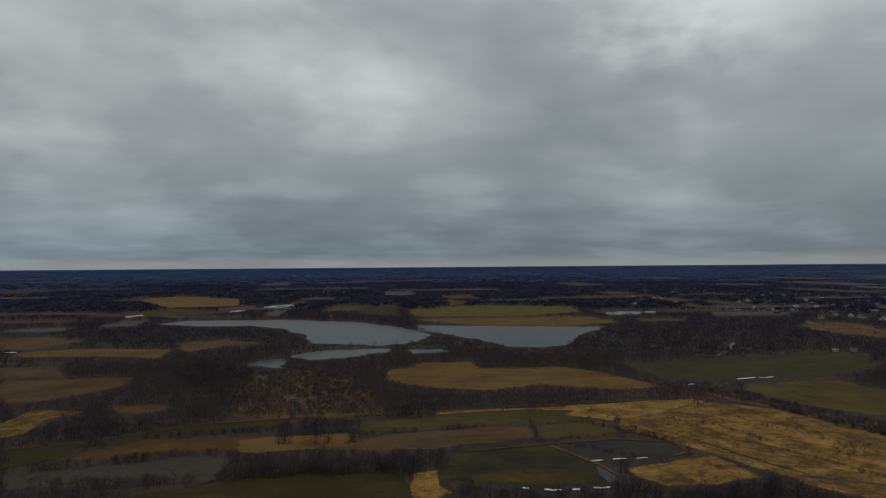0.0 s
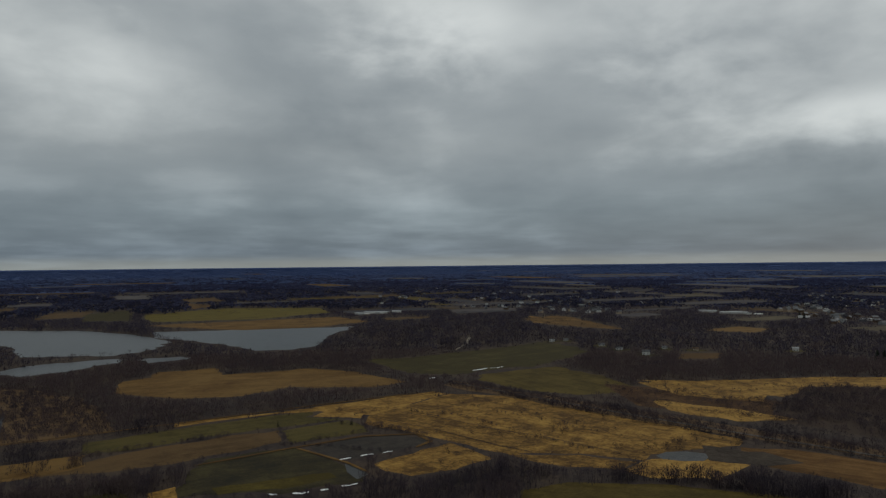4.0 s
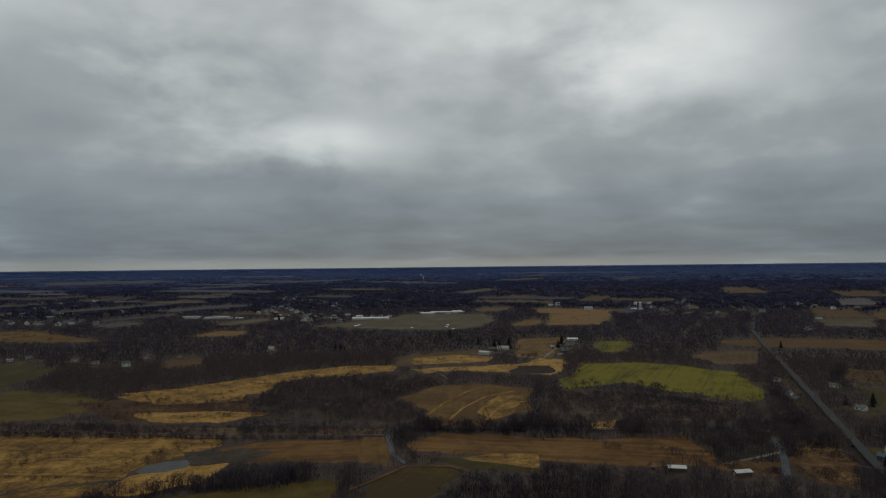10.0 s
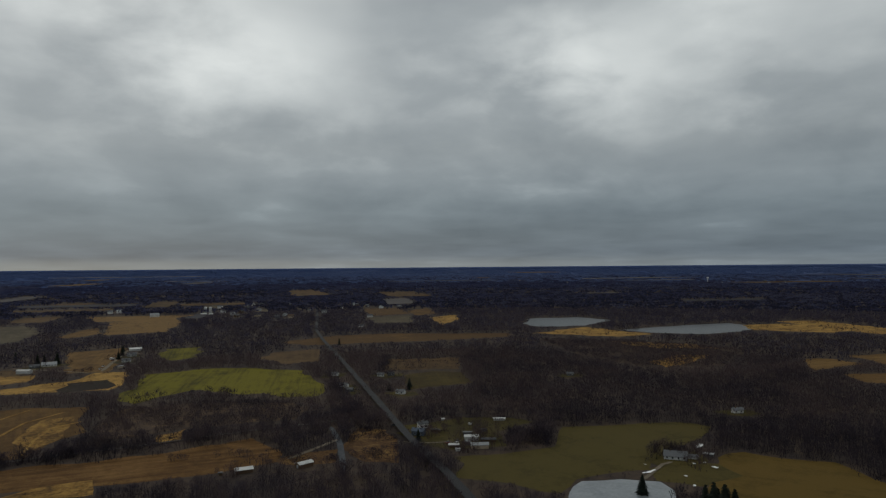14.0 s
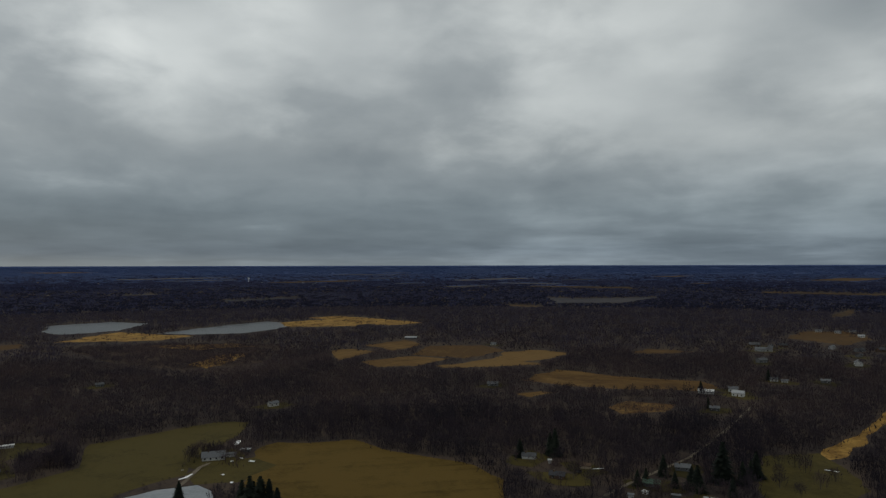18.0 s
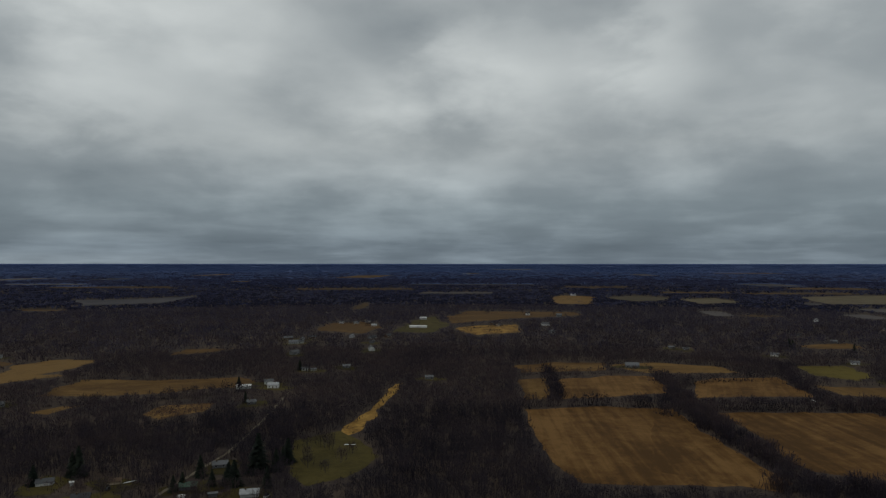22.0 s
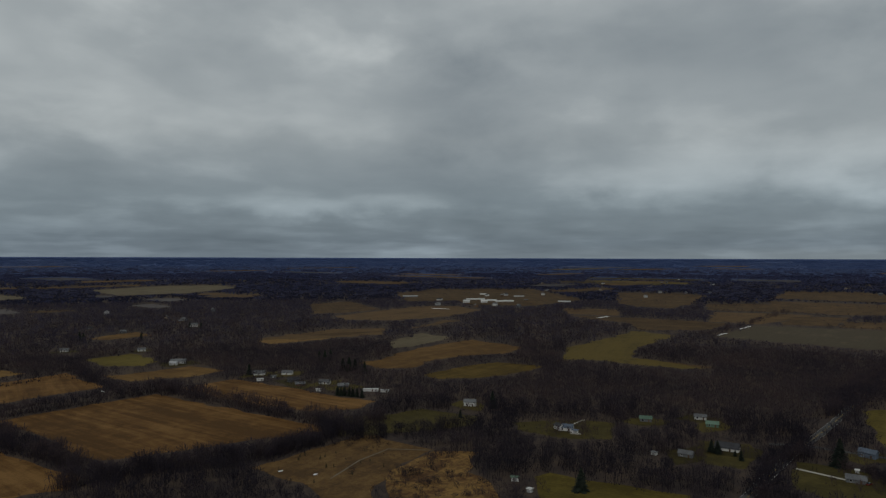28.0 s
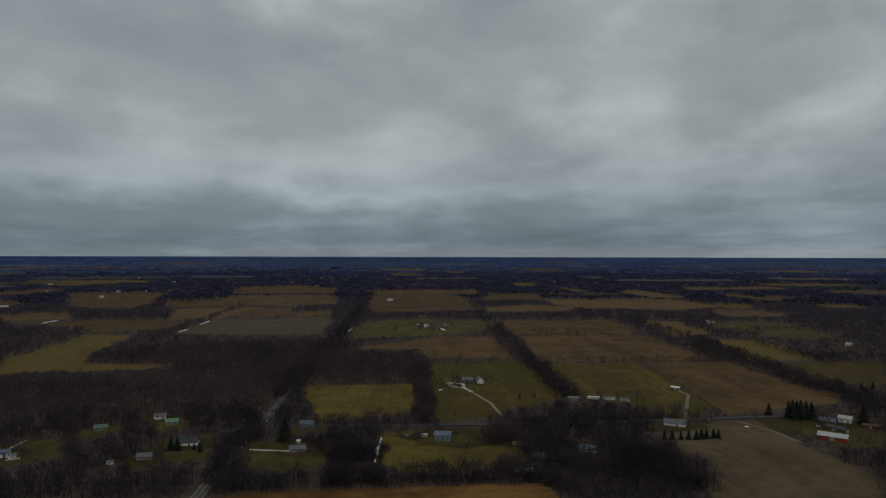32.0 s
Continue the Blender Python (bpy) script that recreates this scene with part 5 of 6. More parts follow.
building('house', 'tan', 'brown', 181, -372, 16, 6.3, 6, 3)
building('trailer', 'white', 'white', 136, -350, 171, 2.5, 3, 2)
building('house', 'white', 'white', 168, -659, 179, 10.2, 8, 5)
building('house', 'white', 'grey', 178, -680, 15, 8.4, 8, 5)
building('house', 'grey', 'grey', 167, -582, 16, 7.4, 7, 4)
building('house', 'white', 'grey', 160, -765, 12, 7.4, 7, 4)
building('house', 'white', 'grey', 150, -764, 11, 6.3, 6, 3)
building('barn', 'white', 'white', 52, -1467, 2, 14.7, 14, 6)
building('barn', 'white', 'white', 55, -1281, 177, 31.9, 9, 4)
building('house', 'white', 'pale', 213, -1370, 9, 10.4, 9, 4)
building('house', 'white', 'grey', 182, -1364, 8, 10.3, 9, 4)
building('house', 'tan', 'pale', 162, -1384, 7, 10.4, 9, 4)
building('house', 'white', 'white', 141, -1310, 6, 9.8, 9, 4)
building('house', 'white', 'grey', 222, -1025, 12, 12.2, 9, 5)
building('house', 'grey', 'pale', 116, -784, 8, 8.4, 8, 4)
building('house', 'grey', 'grey', 19, -710, 2, 8.4, 8, 4)
building('warehouse', 'white', 'pale', -59, -7752, 179, 31.8, 25, 4.4)
building('warehouse', 'white', 'pale', -104, -7779, 179, 26.0, 20, 6.1)
building('warehouse', 'tan', 'white', -147, -7733, 89, 34.7, 27, 5.3)
building('warehouse', 'white', 'grey', -190, -7694, 179, 36.1, 28, 7.1)
building('warehouse', 'white', 'white', -235, -7745, 179, 36.5, 29, 4.4)
building('house', 'grey', 'pale', -214, -794, 175, 15.0, 8, 4)
building('barn', 'white', 'white', -472, -2563, 170, 19.5, 12, 5)
building('house', 'white', 'pale', -455, -689, 147, 13.7, 9, 4)
building('house', 'white', 'white', -444, -683, 117, 8.4, 8, 4)
building('house', 'white', 'grey', -424, -888, 154, 9.8, 8, 4)
building('house', 'white', 'grey', -459, -557, 135, 12.0, 8, 3.2)
building('trailer', 'white', 'white', -438, -530, 140, 6.3, 4, 3)
building('garage', 'grey', 'grey', -457, -533, 139, 5.8, 6, 3)
building('house', 'white', 'grey', -478, -536, 123, 10.7, 7, 3.2)
building('house', 'grey', 'dark', -453, -500, 148, 10.1, 8, 3.4)
building('house', 'brown', 'grey', -443, -479, 137, 8.7, 7, 3.2)
building('house', 'white', 'grey', -463, -467, 125, 9.8, 8, 3.6)
building('shed', 'white', 'white', -435, -447, 136, 4.1, 5, 3)
building('house', 'grey', 'grey', -462, -442, 129, 9.5, 7, 3)
building('trailer', 'white', 'white', -463, -409, 123, 13.3, 4, 3)
building('trailer', 'white', 'pale', -467, -396, 122, 7.1, 4, 3)
building('house', 'white', 'pale', -453, -690, 147, 13.7, 9, 4)
building('house', 'white', 'grey', -485, -816, 149, 9.5, 8, 4)
building('house', 'grey', 'pale', -316, -965, 162, 8.4, 8, 4)
building('house', 'grey', 'grey', -331, -950, 161, 8.4, 8, 4)
building('house', 'white', 'grey', -464, -303, 113, 9.5, 9, 5.5)
building('house', 'white', 'dark', -437, -211, 56, 7.4, 7, 4.5)
building('house', 'white', 'bluegrey', -438, -206, 103, 9.5, 9, 4)
building('garage', 'white', 'bluegrey', -435, -198, 102, 4.0, 7, 3.2)
building('garage', 'white', 'green', -323, -182, 119, 4.0, 6, 3.2)
building('shed', 'white', 'white', -312, -167, 88, 2.3, 4, 2.6)
building('shed', 'white', 'grey', -416, -137, 78, 3.3, 5, 2.6)
building('house', 'grey', 'pale', -423, -120, 91, 8.4, 8, 3.4)
building('house', 'white', 'dark', -453, -103, 95, 13.9, 8, 3.2)
building('house', 'grey', 'green', -497, -170, 109, 8.4, 8, 3.6)
building('house', 'white', 'grey', -527, -139, 105, 8.4, 8, 3.6)
building('house', 'green', 'green', -509, -126, 104, 8.4, 8, 3.6)
building('warehouse', 'grey', 'pale', -1638, -1289, 128, 45.0, 25, 5)
building('warehouse', 'white', 'white', -1634, -1065, 123, 25.9, 22, 5)
building('warehouse', 'white', 'white', -1653, -1046, 122, 26.0, 22, 5)
building('barn', 'white', 'white', -1523, -1007, 123, 18.2, 15, 5)
building('barn', 'white', 'white', -1558, -973, 122, 18.3, 15, 5)
building('warehouse', 'white', 'white', -1634, -995, 121, 25.4, 22, 5)
building('warehouse', 'white', 'white', -1608, -955, 121, 24.8, 20, 5)
building('warehouse', 'white', 'white', -1626, -937, 120, 28.0, 20, 6)
building('warehouse', 'white', 'white', -1886, -1182, 122, 21.0, 20, 5)
building('warehouse', 'white', 'pale', -1861, -1035, 119, 31.8, 20, 4)
building('warehouse', 'white', 'pale', -1719, -814, 115, 34.7, 14, 4)
building('house', 'grey', 'grey', -428, -32, 94, 9.5, 9, 3.4)
building('house', 'bluegrey', 'bluegrey', -486, -30, 74, 9.5, 9, 5)
building('shed', 'white', 'white', -448, -33, 94, 1.9, 3, 2.4)
building('house', 'bluegrey', 'bluegrey', -442, 60, 77, 10.4, 9, 6)
building('shed', 'white', 'white', -452, 49, 74, 3.8, 4, 2.8)
building('shed', 'white', 'grey', -456, 38, 85, 2.7, 3, 2)
building('house', 'brown', 'brown', -421, 106, 71, 7.4, 7, 2.8)
building('garage', 'tan', 'tan', -420, 112, 70, 5.1, 7, 2.8)
building('house', 'bluegrey', 'bluegrey', -393, 111, 64, 8.4, 8, 4)
building('house', 'white', 'bluegrey', -404, 145, 55, 9.5, 9, 4)
building('trailer', 'white', 'white', -373, 93, 76, 2.9, 2.5, 2.4)
building('trailer', 'white', 'white', -372, 99, 75, 4.2, 2.5, 2.4)
building('house', 'bluegrey', 'grey', -640, 111, 70, 10.5, 10, 5)
building('house', 'white', 'grey', -639, 122, 179, 10.5, 10, 5)
building('garage', 'grey', 'pale', -628, 92, 52, 5.8, 8, 3.4)
building('barn', 'grey', 'grey', -553, 186, 71, 9.5, 9, 3)
building('shed', 'white', 'white', -556, 204, 70, 9.8, 3, 2.4)
building('shed', 'white', 'grey', -552, 217, 68, 8.9, 4, 2.6)
building('shed', 'white', 'grey', -544, 227, 67, 7.8, 5, 3)
building('barn', 'brown', 'white', -584, 292, 43, 7.4, 7, 3.4)
building('house', 'white', 'pale', -461, 230, 58, 14.5, 7, 3)
building('barn', 'red', 'pale', -412, 316, 44, 17.2, 12, 4)
building('barn', 'brown', 'dark', -433, 335, 17, 15.4, 7, 3)
building('house', 'white', 'white', -453, 357, 42, 8.4, 8, 5)
building('house', 'grey', 'bluegrey', -453, 343, 38, 10.4, 8, 3.2)
building('barn', 'red', 'brown', -436, 363, 50, 9.4, 6, 3)
building('house', 'white', 'white', -1157, 129, 84, 9.7, 8, 4)
building('house', 'white', 'grey', -1172, 165, 82, 9.8, 8, 4)
building('barn', 'dark', 'dark', -1119, 141, 83, 13.1, 8, 4)
building('house', 'white', 'white', -1158, 645, 51, 13.2, 9, 4)
building('house', 'white', 'white', -847, 673, 52, 7.4, 7, 4)
building('house', 'white', 'pale', -1868, 107, 87, 15.5, 9, 4)
building('warehouse', 'white', 'white', 1439, 696, 116, 85, 18, 6)
building('warehouse', 'white', 'white', 1667, 596, 110, 70, 16, 6)
building('warehouse', 'white', 'white', 1623, 624, 111, 34, 14, 6)
building('warehouse', 'white', 'pale', 1379, 1081, 128, 60, 15, 6)
building('warehouse', 'white', 'pale', 1378, 1154, 130, 40, 14, 6)
building('warehouse', 'white', 'white', 1708, 573, 109, 26, 14, 6)
building('warehouse', 'white', 'white', 1385, 909, 123, 22, 12, 6)
building('warehouse', 'white', 'white', 1364, 821, 121, 26, 12, 6)
building('warehouse', 'white', 'pale', 1424, 799, 119, 20, 12, 6)
building('warehouse', 'white', 'pale', 693, 1618, 157, 58, 16, 6)
building('warehouse', 'white', 'pale', 648, 1608, 158, 30, 14, 6)
building('warehouse', 'white', 'pale', 752, 1618, 155, 24, 14, 6)
water_tower(5982, 2342, 34)
water_tower(4069, -3005, 34)
water_tower(7926, 3129, 30)
car(906, 184, 162, 0)
car(929, 185, 161, 0)
car(982, 184, 161, 1)
car(451, -132, 134, 0)
car(450, -125, 134, 1)
car(180, -362, 86, 2)
car(93, -352, 75, 0)
car(-427, -26, 153, 1)
car(-377, -202, 178, 2)
car(-624, 100, 141, 2)
car(-445, 330, 113, 0)
car(511, -99, 139, 2)
hamlet(18, 22.2, 29.6, 2140, 3600)
hamlet(28, 30.7, 41.0, 1800, 3100)
hamlet(10, -23.6, -17.8, 4630, 8930)
hamlet(10, -9.6, 0.3, 2790, 3540)
hamlet(22, 29.8, 45.8, 1930, 3080)
hamlet(18, 54.5, 61.9, 1650, 3020)
hamlet(15, 56.0, 59.2, 1810, 2200)
hamlet(8, 57.1, 59.0, 2400, 2970)
hamlet(13, 36.8, 43.9, 1680, 2190)
hamlet(17, 58.0, 62.0, 1500, 1750)
hamlet(13, 85.9, 94.8, 1750, 2370)
hamlet(6, 95.8, 101.5, 1900, 2330)
hamlet(11, 111.0, 128.8, 4830, 6130)
hamlet(13, 128.8, 138.3, 4190, 5320)
hamlet(6, 183.4, 189.3, 1150, 1720)
hamlet(10, 166.4, 175.4, 920, 1120)
hamlet(8, 206.8, 217.3, 1110, 1690)
hamlet(17, 242.1, 256.7, 2080, 4160)
hamlet(10, 233.2, 242.1, 1660, 2240)
hamlet(22, 263.6, 276.6, 2660, 7090)
hamlet(6, 286.0, 295.0, 2660, 3840)
hamlet(6, 298.9, 308.4, 3150, 4990)


# ---- woods ----
rng = np.random.default_rng(5)


def bare_tree(limbs, twigs, fans, width, seed, brush=0):
    """A leafless tree of height 1: tapered trunk, rising limbs, a crown of twig slivers, upright sprays of branches and brush round its foot, as points and triangles."""
    g = np.random.default_rng(seed)
    v, f = [], []

    def sliver(a, b, w):
        d = b - a
        side = np.cross(d, g.normal(size=3))
        side /= np.linalg.norm(side) + 1e-9
        k = len(v)
        v.extend([a - side * w, a + side * w, b])
        f.append((k, k + 1, k + 2))

    if limbs:
        for k in range(3):
            sliver(np.array([0, 0, -0.03]), np.array([g.normal() * 0.02, g.normal() * 0.02, 0.75]), 0.014)
    for k in range(limbs):
        z, a, reach = g.uniform(0.2, 0.5), g.uniform(0, 6.28), g.uniform(0.18, 0.36)
        sliver(np.array([0, 0, z]), np.array([math.cos(a) * reach, math.sin(a) * reach, z + g.uniform(0.2, 0.36)]), 0.009)
    for k in range(twigs):
        a, u = g.uniform(0, 6.28), g.uniform(-0.6, 1)
        q = math.sqrt(1 - u * u)
        d = np.array([math.cos(a) * q, math.sin(a) * q, u])
        c, r = np.array([0, 0, 0.56]), g.uniform(0.3, 0.8)
        p = c + d * np.array([0.32, 0.32, 0.32]) * r
        e = c + d * np.array([0.42, 0.42, 0.38]) * min(1.12, r + g.uniform(0.25, 0.5)) + np.array([0, 0, 0.04])
        sliver(p, e, width * g.uniform(0.6, 1.3))
    for k in range(fans):
        a, u = g.uniform(0, 6.28), math.sqrt(g.uniform(0, 1))
        q, top, turn = 0.42 * u, 1.0 - 0.34 * u * u + g.uniform(-0.09, 0.05), g.uniform(0, 3.14)
        w = width * g.uniform(0.7, 1.4)
        side = np.array([math.cos(turn) * w, math.sin(turn) * w, g.uniform(-0.03, 0.03)])
        low = np.array([math.cos(a) * q * 0.75, math.sin(a) * q * 0.75, g.uniform(0.0, 0.55)])
        high = np.array([math.cos(a) * q * 1.15, math.sin(a) * q * 1.15, top])
        i = len(v)
        if k % 2:
            v.extend([low - side, low + side, high])
        else:
            high[2] -= 0.06
            v.extend([high - side, high + side, low])
        f.append((i, i + 1, i + 2))
    for k in range(brush):
        a, q, h, turn = g.uniform(0, 6.28), 0.5 * math.sqrt(g.uniform(0, 1)), g.uniform(0.14, 0.38), g.uniform(0, 3.14)
        p = np.array([math.cos(a) * q, math.sin(a) * q, -0.02])
        side = np.array([math.cos(turn), math.sin(turn), 0.0]) * width * 2.2
        i = len(v)
        v.extend([p - side, p + side, p + np.array([g.normal() * 0.06, g.normal() * 0.06, h])])
        f.append((i, i + 1, i + 2))
    return np.array(v), np.array(f)


def plant(name, spots, heights, forms, material, label, kind="stuff", category="woodland", wide=1.0):
    """Trees at the spots, joined into one object."""
    vs, fs, k = [], [], 0
    pick = rng.integers(0, len(forms), len(spots))
    for i, (v, f) in enumerate(forms):
        sel = pick == i
        if not sel.any():
            continue
        p, h = spots[sel], heights[sel]
        a = rng.uniform(0, 6.28, len(p))
        w = h * wide * rng.uniform(0.85, 1.25, len(p))
        x = (v[None, :, 0] * np.cos(a)[:, None] - v[None, :, 1] * np.sin(a)[:, None]) * w[:, None]
        y = (v[None, :, 0] * np.sin(a)[:, None] + v[None, :, 1] * np.cos(a)[:, None]) * w[:, None]
        q = np.stack([x + p[:, :1], y + p[:, 1:2], v[None, :, 2] * h[:, None]], 2).reshape(-1, 3)
        vs.append(q)
        fs.append((f[None] + (np.arange(len(p)) * len(v))[:, None, None]).reshape(-1, 3) + k)
        k += len(q)
    return tagged(new(name, mesh_of(name, lift_all(np.vstack(vs)), np.vstack(fs), material)), label, category, kind=kind)


def scatter(r0, r1, cell):
    """Jittered spots of a ring of the plan that lie in no clearing."""
    n = int(r1 / cell) + 1
    g = np.arange(-n, n + 1) * cell
    x, y = np.meshgrid(g, g)
    p = np.stack([x.ravel(), y.ravel()], 1)
    r = np.hypot(p[:, 0], p[:, 1])
    p = p[(r >= r0) & (r < r1)]
    p = p + rng.uniform(-0.75, 0.75, p.shape) * cell
    keep = np.ones(len(p), bool)
    for kind, loop in CLEAR + [("yard", y) for y in YARDS]:
        away = np.hypot(*loop.T)
        if away.max() > r0 - cell and away.min() < r1 + cell:
            cut = inside(p, loop)
            if kind not in ("water", "ice", "lawn", "yard", "stubble", "pool") and away.min() > 1100:
                for i in np.nonzero(cut)[0]:
                    x, y = p[i]
                    if noise.noise((x / 70, y / 70, 12.0)) + 0.5 * noise.noise((x / 22, y / 22, 15.0)) > 0.30:
                        cut[i] = False
            keep &= ~cut
    for width, line, kind in LINES:
        if kind == "snow":
            continue
        for a, b in zip(line, line[1:]):
            a, b = np.array(a, float), np.array(b, float)
            d = b - a
            u = np.clip(((p - a) @ d) / max(d @ d, 1), 0, 1)
            keep &= np.hypot(*(p - a - u[:, None] * d).T) > width / 2 + (4.0 if kind == "road" and np.hypot(*a) < 800 else 1.5)
    return p[keep]


rich = [bare_tree(7, 54, 16, 0.0085, s, 14) for s in (1, 2, 3, 4, 5)]
plain = [bare_tree(0, 26, 9, 0.0135, s, 7) for s in (11, 12, 13, 14, 15)]
thin = [bare_tree(0, 15, 7, 0.0205, s, 3) for s in (21, 22, 23, 24, 25)]
clump = [bare_tree(0, 8, 5, 0.072, s) for s in (31, 32, 33, 34, 35, 36)]
spray = [bare_tree(0, 4, 4, 0.15, s) for s in (41, 42, 43, 44, 45, 46)]


def headroom(p):
    """How tall trees may stand at the spots before they hide a clearing beyond them."""
    room = np.full(len(p), 30.0)
    reach = np.hypot(p[:, 0], p[:, 1])
    loops = [loop for loop in [c[1] for c in CLEAR] + YARDS if np.hypot(*loop.T).max() > reach.min() and np.hypot(*loop.T).min() < reach.max() * 1.13]
    for h in (13, 10.5, 8, 5.5, 3):
        q = p * (H / (H - h))
        for loop in loops:
            room[inside(q, loop)] = h - 1.2
    return room


def grow(r0, r1, cell, forms, tall, stuffs, edge, label, wide=1.0):
    """A ring of woods; towards its edge the second colour, painted bluer as haze, mingles with the first."""
    spots = scatter(r0, r1, cell)
    stand_tone = np.array([noise.noise((x / 90, y / 90, 2.0)) for x, y in spots])
    tops = np.minimum(tall * (1 + 0.22 * stand_tone) * rng.uniform(0.84, 1.12, len(spots)), headroom(spots) * rng.uniform(0.8, 1.3, len(spots)))
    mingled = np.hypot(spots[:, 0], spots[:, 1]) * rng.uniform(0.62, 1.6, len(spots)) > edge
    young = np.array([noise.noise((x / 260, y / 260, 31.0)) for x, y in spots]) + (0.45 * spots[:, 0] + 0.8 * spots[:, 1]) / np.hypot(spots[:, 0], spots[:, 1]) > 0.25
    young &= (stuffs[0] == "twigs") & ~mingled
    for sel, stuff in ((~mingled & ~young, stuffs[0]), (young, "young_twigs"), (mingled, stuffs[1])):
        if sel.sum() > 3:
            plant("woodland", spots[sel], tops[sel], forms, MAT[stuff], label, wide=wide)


near_wood, far_wood = "bare grey-brown deciduous winter woodland", "distant dark bare winter woods"
grow(60, 310, 20, thin, 11, ("twigs", "twigs"), 1e9, near_wood)
grow(310, 560, 7.0, rich, 11, ("twigs", "twigs"), 1e9, near_wood)
grow(560, 950, 8.0, plain, 11, ("twigs", "twigs"), 1e9, near_wood, 1.25)
# from here outward the twig colours carry more and more painted haze
grow(950, 1900, 14, thin, 11.5, ("twigs", "mid_haze_twigs"), 1350, near_wood, 1.9)
grow(1900, 2900, 22, clump, 12, ("mid_haze_twigs", "far_haze_twigs"), 2700, near_wood, 2.9)
grow(2900, 5000, 40, clump, 12, ("mid_haze_twigs", "far_haze_twigs"), 3300, far_wood, 5.2)
grow(5000, 9000, 85, spray, 13, ("far_haze_twigs", "farthest_haze_twigs"), 7000, far_wood, 10)
grow(9000, 22000, 260, spray, 16, ("farthest_haze_twigs", "farthest_haze_twigs"), 1e9, far_wood, 20)
grow(22000, 60000, 1300, spray, 30, ("farthest_haze_twigs", "farthest_haze_twigs"), 1e9, far_wood, 55)


def bushes():
    """Low bushes and tussocks in drifts over marsh and brush land."""
    low, high = [[], [], []], []
    for kind, loop in CLEAR:
        if kind not in ("gold", "brush", "rust", "scrub"):
            continue
        lo, hi = loop.min(0), loop.max(0)
        area = np.prod(hi - lo)
        n = int(min(area / (9 if kind == "scrub" else 14 if kind == "brush" else 45), 9000))
        p = rng.uniform(lo, hi, (n, 2))
        p = p[inside(p, loop)]
        drift = np.array([noise.noise((x / 34, y / 34, 4.0)) + 0.6 * noise.noise((x / 11, y / 11, 6.0)) for x, y in p]) if len(p) else np.zeros(0)
        p = p[drift > (-0.45 if kind == "scrub" else -0.15 if kind == "brush" else 0.26 if np.hypot(*loop[0]) < 560 else 0.12)]
        for q in p:
            r = math.hypot(*q)
            if kind == "scrub":
                high.append(q)
                continue
            low[0 if r < 560 else 1 if r < 1000 else 2].append(q)
    for forms, p in zip((rich, plain, thin), low):
        if len(p):
            p = np.array(p)
            plant("marsh_bushes", p, 2.4 * rng.uniform(0.4, 1.5, len(p)) ** 1.5, forms, MAT["twigs"], "low bare bushes in drifts over marsh grass", category="bushes", wide=1.5)
    if high:
        p = np.array(high)
        plant("scrub", p, 4.4 * rng.uniform(0.4, 1.3, len(p)), thin, MAT["young_twigs"], "dense low leafless dark scrub", category="bushes", wide=1.25)


bushes()


def garden_trees():
    """Scattered bare trees and shrubs round the houses."""
    spots, tops = [], []
    for loop in YARDS:
        c = loop.mean(0)
        away = np.hypot(*(loop[0] - c))
        for _ in range(11):
            a, d = rng.uniform(0, 6.28), away * rng.uniform(0.75, 1.9)
            spots.append(c + d * np.array([math.cos(a), math.sin(a)]))
            tops.append(rng.choice([2.0, 3.0, 6.0, 9.0]) * rng.uniform(0.8, 1.2))
    spots, tops = np.array(spots), np.array(tops)
    r = np.hypot(spots[:, 0], spots[:, 1])
    for lo, hi, forms in ((0, 620, rich), (620, 1000, plain), (1000, 1700, thin)):
        sel = (r >= lo) & (r < hi)
        if sel.any():
            plant("garden_trees", spots[sel], tops[sel], forms, MAT["twigs"], "scattered bare trees and shrubs round houses", category="trees")


garden_trees()


def hedgerow(width, tall, *line):
    """A belt of bare trees and brush along a line of the plan."""
    spots = []
    for a, b in zip(line, line[1:]):
        a, b = np.array(a, float), np.array(b, float)
        d = np.hypot(*(b - a))
        gap = max(4.2, np.hypot(*a) / 150) if tall > 4 else max(2.2, np.hypot(*a) / 300)
        n = max(2, int(d * max(width, gap) / gap ** 2))
        side = np.array([a[1] - b[1], b[0] - a[0]]) / max(d, 1)
        spots.append(a + rng.uniform(0, 1, (n, 1)) * (b - a) + rng.uniform(-0.5, 0.5, (n, 1)) * width * side)
    spots = np.vstack(spots)
    r = np.hypot(*np.mean(spots, 0))
    forms = rich if r < 560 else plain if r < 1000 else thin if r < 1800 else clump
    return plant("hedgerow", spots, tall * rng.uniform(0.5, 1.2, len(spots)), forms, MAT["young_twigs" if 0.45 * spots[0][0] + 0.8 * spots[0][1] > 0.2 * r else "twigs"], "belt of bare trees and brush along a field edge", category="hedgerow")


hedgerow(9, 11, (-62, -573), (-122, -581), (-192, -573), (-240, -563), (-299, -560), (-350, -560))
hedgerow(15, 12, (-224, -731), (-205, -614), (-195, -501), (-195, -429), (-198, -385))
hedgerow(10, 12, (-110, -755), (-103, -667), (-96, -599))
hedgerow(8, 9, (-68, -737), (-118, -742), (-173, -750), (-227, -760))
hedgerow(8, 10, (-228, -673), (-273, -700), (-342, -705))
hedgerow(16, 12, (-352, -582), (-356, -543), (-355, -486), (-354, -422), (-352, -379), (-354, -343))
hedgerow(12, 10, (-371, -766), (-342, -666), (-325, -588))
hedgerow(16, 12, (-171, -365), (-192, -363), (-238, -349), (-280, -322), (-338, -329), (-393, -336))
